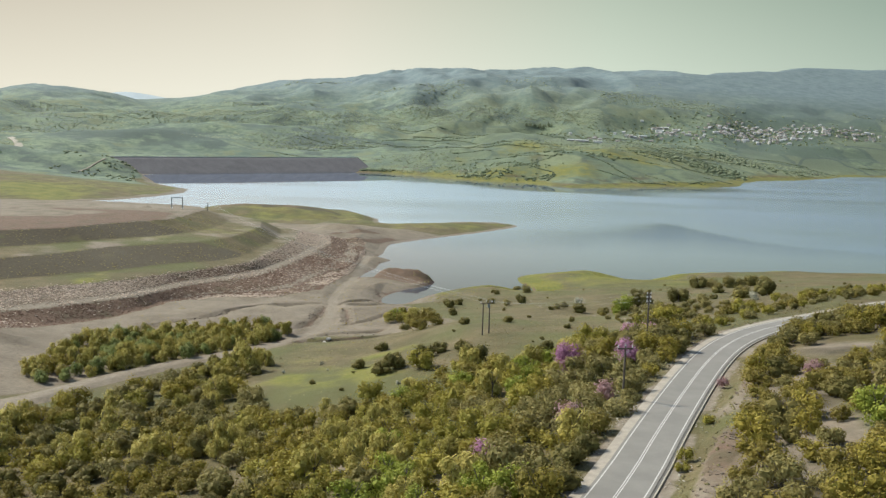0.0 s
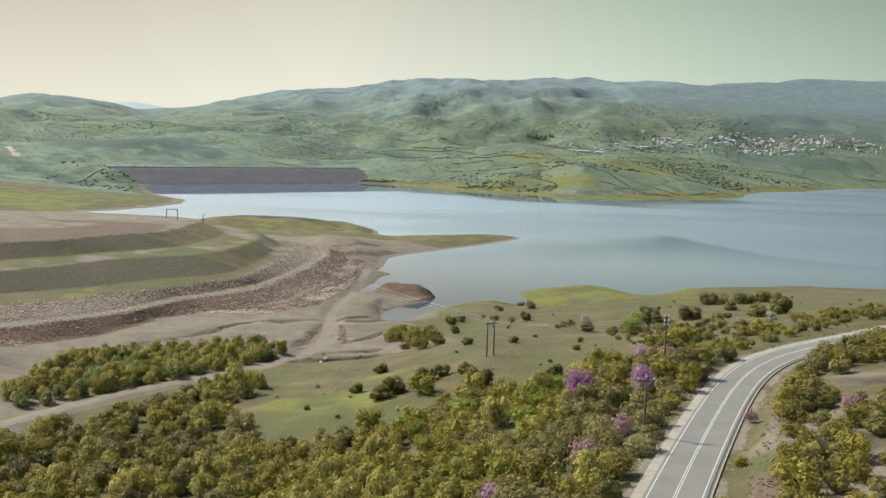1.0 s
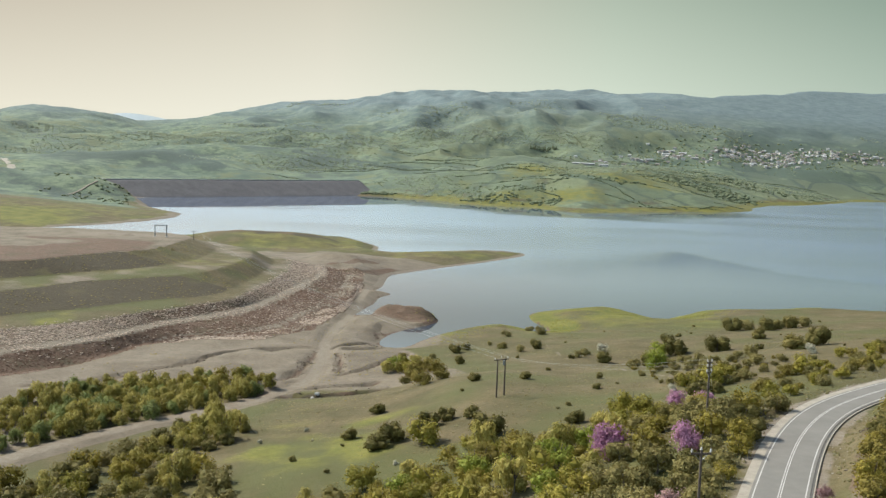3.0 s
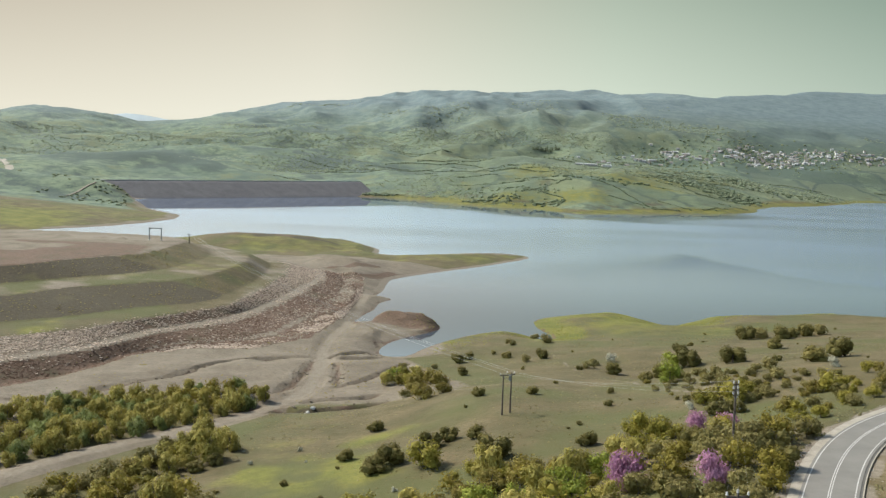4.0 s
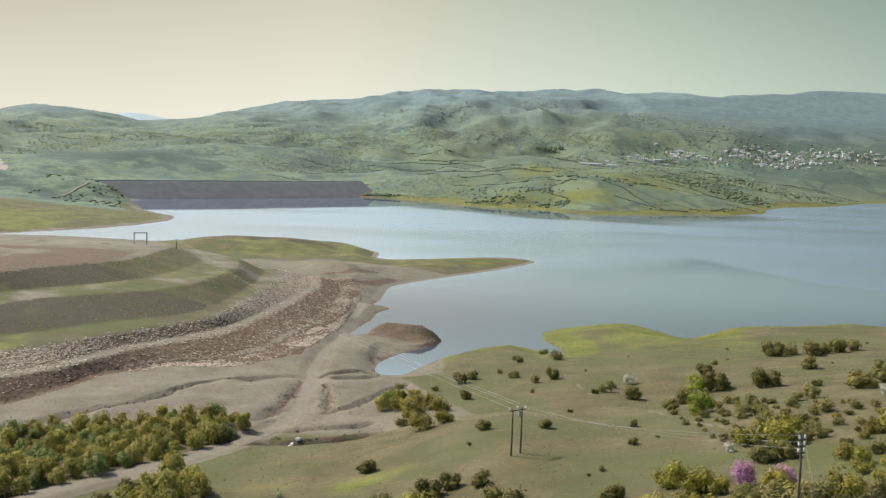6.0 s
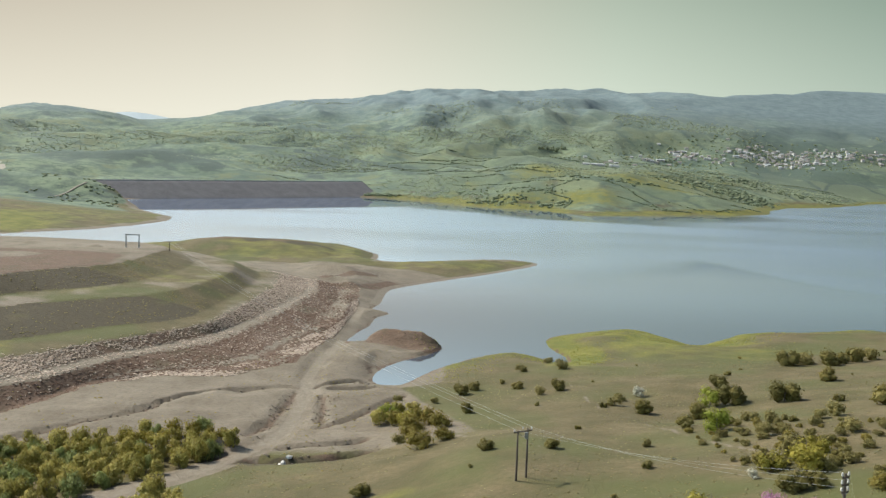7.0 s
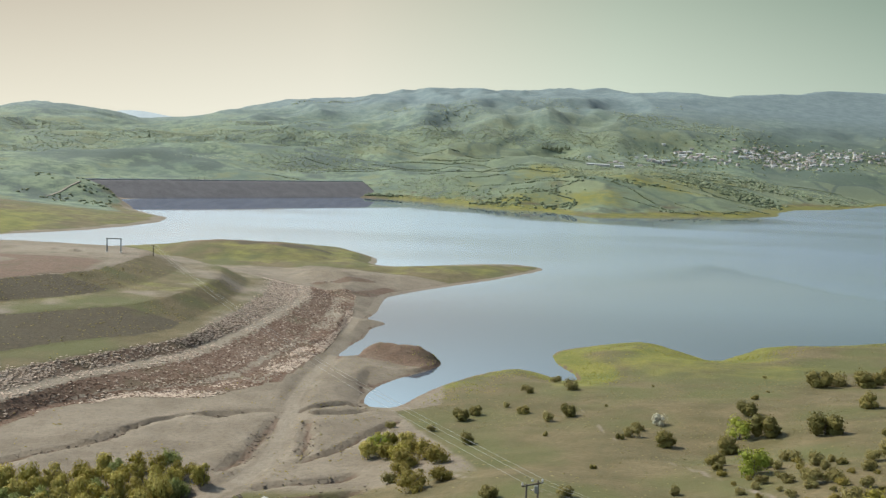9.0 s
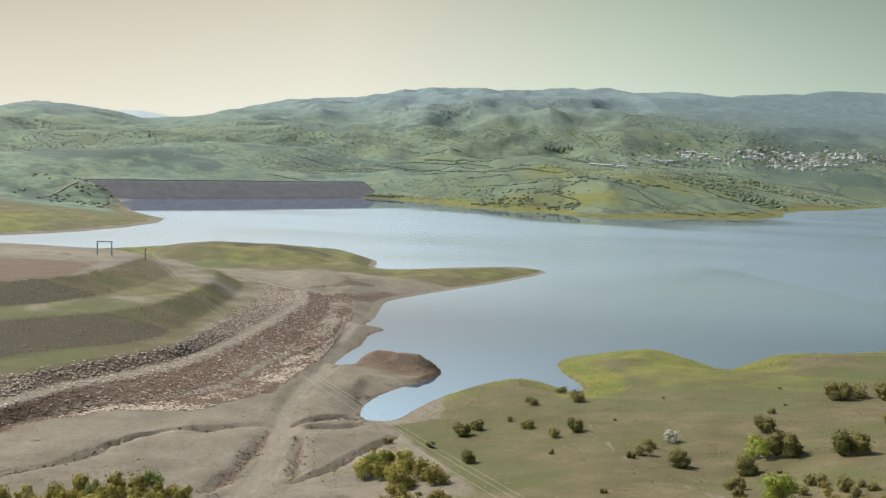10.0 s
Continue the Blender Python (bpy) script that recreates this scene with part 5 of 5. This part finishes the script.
small_growth("bank_scrub", "low olive scrub and clods on the bank faces", "grey", 6000, (-185, -84, 340, 545), on_faces, (0.2, 0.5), 41, 0.35)
small_growth("pasture_tufts", "coarse grass tufts and low thistles on the pasture", "tussock", 16000, (-45, 150, 215, 500),
             lambda x, y: np.clip(0.25 + 0.9 * fractal(x, y, 22, 3), 0, 1) * (line_distance(x, y, ROAD)[0] > 5.5), (0.12, 0.34), 42, 0.5)
small_growth("shore_reeds", "yellow-green rushes and rank grass along the lake shore", "reed", 26000, (-14, 175, 405, 540),
             lambda x, y: np.clip(step(0.2, 1.0, lake_distance(x, y)) * (step(26, 4, lake_distance(x, y)) * (0.30 + 0.9 * fractal(x, y, 15, 3)) + 0.55 * np.exp(-((x - 62) / 34) ** 2 - ((y - 500) / 24) ** 2) * (0.6 + 1.2 * fractal(x, y, 11, 3))), 0, 1), (0.12, 0.30), 44, 0.8)
small_growth("stream_weeds", "thin green weeds along the gullies and track edge", "brown", 5000, (-110, -16, 300, 420),
             lambda x, y: np.clip(-0.05 + 0.9 * fractal(x, y, 12, 3), 0, 1) * (line_distance(x, y, TRACK)[0] > 2.4), (0.12, 0.35), 43, 0.5)


def strewn(name, label, mat, count, area, chance, sizes, seed):
    """Loose stones over an area (x, x, y, y)."""
    rng, draw = random.Random(seed), np.random.RandomState(seed)
    xs, ys = draw.uniform(area[0], area[1], count), draw.uniform(area[2], area[3], count)
    ok = draw.rand(count) < chance(xs, ys)
    xs, ys = xs[ok], ys[ok]
    verts, faces = [], []
    for x, y, z in zip(xs.tolist(), ys.tolist(), on_sheet(xs, ys).tolist()):
        block(verts, faces, x, y, z + 0.03, rng.uniform(*sizes), rng)
    tagged(mesh_object(name, verts, faces, mat), label, "stones", kind="stuff")


beside = lambda x, y: (line_distance(x, y, ROAD)[0], x > np.interp(y, [p[1] for p in ROAD], [p[0] for p in ROAD]))
strewn("bank_rubble", "broken reddish stones and clods on the roadside cutting", M["clod"], 22000, (24, 112, 105, 262),
       lambda x, y: np.clip(step(7.0, 8.5, beside(x, y)[0]) * step(15, 11, beside(x, y)[0]) * beside(x, y)[1] * (0.35 + 0.9 * fractal(x, y, 7, 3)), 0, 1), (0.15, 0.5), 61)
strewn("verge_gravel", "pale loose gravel stones on the road verge", M["shoulder"], 30000, (0, 112, 90, 262),
       lambda x, y: np.clip(step(4.1, 4.5, beside(x, y)[0]) * step(7.2, 5.5, beside(x, y)[0]) * (0.30 + 0.7 * fractal(x, y, 5, 2)), 0, 1), (0.10, 0.28), 62)
small_growth("verge_grass", "dry grass and weeds on the road verges", "tussock", 26000, (0, 112, 95, 262),
             lambda x, y: np.clip(step(5.0, 6.0, beside(x, y)[0]) * step(13, 7.5, beside(x, y)[0]) * (0.25 + 1.0 * fractal(x, y, 6, 3)), 0, 1), (0.12, 0.38), 46, 0.8)
clod_rng, draw = random.Random(51), np.random.RandomState(51)
xs, ys = draw.uniform(-125, -4, 42000), draw.uniform(308, 660, 42000)
worn = np.zeros(len(xs))
for cut, deep, wide in GULLIES:
    worn = np.maximum(worn, 0.6 * np.exp(-(line_distance(xs, ys, cut)[0] / (wide * 1.3)) ** 2))
for cut, wide in SCARS[:5]:
    worn = np.maximum(worn, 0.22 * np.exp(-(line_distance(xs, ys, cut)[0] / wide) ** 2))
worn = np.maximum(worn, 0.10 * (line_distance(xs, ys, [(-24, 469), (-9, 464)])[0] < 9))
worn = worn * (line_distance(xs, ys, TRACK)[0] > 2.6)
ok = draw.rand(len(xs)) < worn
xs, ys = xs[ok], ys[ok]
verts, faces = [], []
for x, y, z in zip(xs.tolist(), ys.tolist(), on_sheet(xs, ys).tolist()):
    if z > 0.15:
        block(verts, faces, x, y, z + 0.05, clod_rng.uniform(0.22, 0.6), clod_rng)
tagged(mesh_object("earth_clods", verts, faces, M["clod"]), "dark crumbled earth clods along the eroded gullies", "clods", kind="stuff")
verts, faces = [], []
lump(verts, faces, (-35.0, 316.2, ground_z(-35, 316.2) + 0.5), 1.1, random.Random(2), 0.8)
lump(verts, faces, (-34.6, 316.0, ground_z(-34.6, 316) + 1.3), 0.75, random.Random(9), 1.1)
lump(verts, faces, (-33.6, 317.2, ground_z(-33.6, 317.2) + 0.3), 0.8, random.Random(3), 0.7)
tagged(mesh_object("white_boulder", verts, faces, M["white_stone"]), "broken white boulder lying on the stream bank", "boulder")


# ---- far country: woods, roads, the village ----
def far_clumps(name, label, count, size, place, seed, mat="far_wood", squash=0.3):
    rng, draw = random.Random(seed), np.random.RandomState(seed)
    xs, ys = place(draw, count)
    zs, ds = on_sheet(xs, ys), lake_distance(xs, ys)
    verts, faces = [], []
    for x, y, z, d in zip(xs, ys, zs, ds):
        if d > 12:
            r = rng.uniform(*size) * (1 + max(0, y - 1400) / 2600)
            (lump if squash > 0.5 else tuft)(verts, faces, (float(x), float(y), float(z) + 0.1 * r), r, rng, squash)
    tagged(mesh_object(name, verts, faces, M[mat]), label, "woodland", kind="stuff")


def over_hills(draw, count):
    y = 1420 + 1950 * draw.rand(count * 3) ** 1.2
    x = (draw.rand(count * 3) * 1.0 - 0.5) * y
    dense = fractal(x, y, 260, 4) + 0.5 * fractal(x, y * 3, 500, 2)
    ok = np.nonzero(dense > -0.12 + 0.45 * draw.rand(count * 3) + 0.5 * step(2500, 3200, y))[0][:count]
    return x[ok], y[ok]


def in_lines(draw, count):
    """Hedges and gullies: rows of shrubs."""
    xs, ys = [], []
    while len(xs) < count:
        x, y = draw.uniform(-300, 900), draw.uniform(1440, 2300)
        if abs(x) > 0.45 * y:
            continue
        a, n = draw.uniform(-0.5, 0.5), draw.randint(10, 60)
        for k in range(n):
            a += draw.uniform(-0.15, 0.15)
            x, y = x + 3.4 * math.cos(a), y + 3.4 * math.sin(a)
            xs.append(x + draw.uniform(-1.5, 1.5))
            ys.append(y + draw.uniform(-1.5, 1.5))
    return np.array(xs), np.array(ys)


def on_cape(draw, count):
    x, y = draw.uniform(-620, -330, count * 3), draw.uniform(1140, 1420, count * 3)
    ok = np.nonzero(fractal(x, y, 60, 3) > -0.05)[0][:count]
    return x[ok], y[ok]


far_clumps("far_woodland", "green scrub oak woods on distant hills", 30000, (0.9, 2.3), over_hills, 21, squash=0.45)
far_clumps("hedgerow_shrubs", "dark hedges and shrubs between distant fields", 3600, (1.0, 2.3), in_lines, 22, "far_dark", 0.6)


def in_patches(patches):
    """Places crowded about centres: x, y, reach along x, reach along y, share."""
    def place(draw, count):
        picks = draw.choice(len(patches), count, p=np.array([p[4] for p in patches]) / sum(p[4] for p in patches))
        spot = np.array([p[:4] for p in patches])[picks]
        return spot[:, 0] + spot[:, 2] * draw.normal(size=count), spot[:, 1] + spot[:, 3] * draw.normal(size=count)
    return place


far_clumps("valley_trees", "rounded green trees crowding a side valley", 800, (1.8, 3.6), in_patches([(347, 1842, 40, 30, 3), (430, 1830, 45, 25, 4), (466, 1777, 30, 18, 2), (560, 1990, 70, 40, 3), (210, 1640, 50, 22, 2), (120, 1475, 16, 10, 1), (30, 1500, 40, 12, 2), (-112, 1628, 12, 7, 2)]), 24, "far_dark", 0.75)
far_clumps("village_trees", "garden trees among the village houses", 900, (1.4, 2.6), in_patches([(790, 2660, 90, 80, 4), (690, 2600, 80, 60, 2), (960, 2720, 140, 50, 3), (540, 2540, 90, 60, 3), (430, 2420, 90, 50, 2), (300, 2260, 60, 30, 1)]), 25, "far_dark", 0.8)
far_clumps("shore_shrubs", "separate round shrubs on the far meadow", 46, (1.5, 2.4), in_patches([(33, 1586, 30, 14, 2), (80, 1565, 40, 16, 3), (131, 1552, 20, 12, 2)]), 26, "far_dark", 0.8)
far_clumps("cape_shrubs", "dark scattered shrubs on the far hillside", 520, (1.2, 2.6), on_cape, 23, "far_dark", 0.7)


def draped(name, label, pts, wide, mat, lift=0.35):
    line = resample(smooth_line(pts), 8.0)
    xs, ys = np.array([p[0] for p in line]), np.array([p[1] for p in line])
    table = {p: float(z) for p, z in zip(line, on_sheet(xs, ys))}
    tagged(mesh_object(name, *ribbon(line, -wide / 2, wide / 2, lambda x, y: table[(x, y)] + lift, 1.0), mat), label, "road", kind="structure")


def house(x, y, z, wide, deep, tall, turn, shed, rng):
    root = tagged(new("village_house" if not shed else "farm_shed"), "distant pale plastered house with a tiled roof" if not shed else "long pale farm shed with a sheet metal roof", "house" if not shed else "shed", "houses of the village")
    c, s = math.cos(turn), math.sin(turn)
    at = lambda u, v, w: (x + u * c - v * s, y + u * s + v * c, z + w)
    w2, d2 = wide / 2, deep / 2
    corners = [(-w2, -d2), (w2, -d2), (w2, d2), (-w2, d2)]
    verts = [at(u, v, -2.0) for u, v in corners] + [at(u, v, tall) for u, v in corners]
    rise = deep * (0.24 if not shed else 0.14)
    verts += [at(-w2, 0, tall + rise), at(w2, 0, tall + rise)]
    wall = part("wall", verts, [(0, 1, 5, 4), (1, 2, 6, 9, 5), (2, 3, 7, 6), (3, 0, 4, 8, 7)], M["house"], root)
    o = 0.5
    edge = [at(-w2 - o, -d2 - o, tall - 0.2), at(w2 + o, -d2 - o, tall - 0.2), at(w2 + o, 0, tall + rise + 0.12), at(-w2 - o, 0, tall + rise + 0.12),
            at(w2 + o, d2 + o, tall - 0.2), at(-w2 - o, d2 + o, tall - 0.2)]
    under = [(p[0], p[1], p[2] - 0.22) for p in edge]
    part("roof", edge + under, [(0, 1, 2, 3), (3, 2, 4, 5), (7, 6, 9, 8), (8, 9, 11, 10), (0, 6, 7, 1), (4, 10, 11, 5), (1, 7, 8, 2), (2, 8, 10, 4), (3, 9, 6, 0), (5, 11, 9, 3)],
         M["sheet"] if shed or rng.random() < 0.3 else M["tile"], root)
    for k in range(int(wide // 3.2)):
        u = -w2 + 1.6 + 3.2 * k
        for floor in range(max(1, int(tall // 2.9))):
            b = 0.9 + 2.9 * floor
            verts = [at(u - 0.5, -d2 - 0.03, b), at(u + 0.5, -d2 - 0.03, b), at(u + 0.5, -d2 - 0.03, b + 1.3), at(u - 0.5, -d2 - 0.03, b + 1.3),
                     at(u - 0.5, -d2 + 0.1, b), at(u + 0.5, -d2 + 0.1, b), at(u + 0.5, -d2 + 0.1, b + 1.3), at(u - 0.5, -d2 + 0.1, b + 1.3)]
            part("window", verts, [(0, 1, 2, 3), (0, 4, 5, 1), (1, 5, 6, 2), (2, 6, 7, 3), (3, 7, 4, 0)], M["glass"], wall)


def village():
    rng, draw = random.Random(31), np.random.RandomState(31)
    spots = []
    for cx, cy, rx, ry, n in ((420, 2390, 45, 40, 10), (530, 2530, 60, 70, 30), (690, 2590, 70, 90, 40), (790, 2660, 70, 100, 70), (880, 2720, 60, 80, 30), (960, 2700, 90, 50, 34), (1080, 2760, 90, 50, 20), (300, 2250, 60, 40, 7)):
        for _ in range(n):
            spots.append((draw.normal(cx, rx * 0.6), draw.normal(cy, ry * 0.6)))
    zs = on_sheet(np.array([p[0] for p in spots]), np.array([p[1] for p in spots]))
    for (x, y), z in zip(spots, zs):
        house(x, y, float(z), rng.uniform(5.0, 9.0), rng.uniform(5.0, 7.0), rng.choice((2.6, 2.8, 3.0, 4.6)), rng.uniform(-0.5, 0.5), False, rng)
    for x, y, wide, deep in ((520, 2590, 24, 9), (548, 2575, 18, 9), (505, 2560, 19, 8), (440, 2420, 18, 8), (268, 2138, 26, 7), (244, 2130, 14, 7), (300, 2145, 18, 7), (560, 2500, 16, 8), (640, 2560, 14, 8), (700, 2520, 18, 8), (840, 2600, 16, 8)):
        house(x, y, float(on_sheet(x, y)[0]), wide, deep, 3.0, rng.uniform(-0.2, 0.2), True, rng)


village()


def conifer(x, y, tall, rng):
    root = tagged(new("conifer"), "tall dark conifer in a row near the village", "tree", "row of conifers")
    z = float(on_sheet(x, y)[0])
    verts, faces = [], []
    stem(verts, faces, (x, y, z - 0.5), (x, y, z + tall * 0.8), 0.3, 0.08, 5)
    part("trunk", verts, faces, M["bark"], root)
    verts, faces = [], []
    for k in range(7):
        for _ in range(5):
            a, r = rng.uniform(0, 6.28), tall * 0.19 * (1 - k / 7.5)
            tuft(verts, faces, (x + r * math.cos(a) * 0.6, y + r * math.sin(a) * 0.6, z + tall * (0.14 + 0.12 * k)), r * rng.uniform(0.6, 0.9), rng, 0.9)
    part("crown", verts, faces, M["far_dark"], root)


rng = random.Random(77)
for k in range(15):
    conifer(176 + 4.4 * k + rng.uniform(-1.5, 1.5), 2452 + 2.0 * k + rng.uniform(-5, 5), rng.uniform(9, 15), rng)
draped("hill_road", "pale gravel road curving over the far hillside", [(-700, 1330), (-590, 1350), (-566, 1380), (-585, 1440), (-612, 1520), (-660, 1600)], 11, M["shoulder"])
draped("dam_track", "pale track climbing to the dam crest", [(-406, 1162), (-401, 1178), (-398, 1196), (-391, 1221)], 2.4, M["dirt"])
# the faint blue range behind the saddle, its haze put into the base colour
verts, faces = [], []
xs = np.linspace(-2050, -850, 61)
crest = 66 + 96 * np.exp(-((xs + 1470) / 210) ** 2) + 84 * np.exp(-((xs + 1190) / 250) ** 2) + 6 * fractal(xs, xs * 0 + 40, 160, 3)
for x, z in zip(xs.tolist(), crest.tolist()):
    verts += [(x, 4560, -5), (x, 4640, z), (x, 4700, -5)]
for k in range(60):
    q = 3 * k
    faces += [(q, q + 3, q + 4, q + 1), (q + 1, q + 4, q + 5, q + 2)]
tagged(mesh_object("backdrop", verts, faces, M["far_range"], True), "far-off mountain range behind the saddle, coloured pale blue for haze", "mountains", kind="structure")
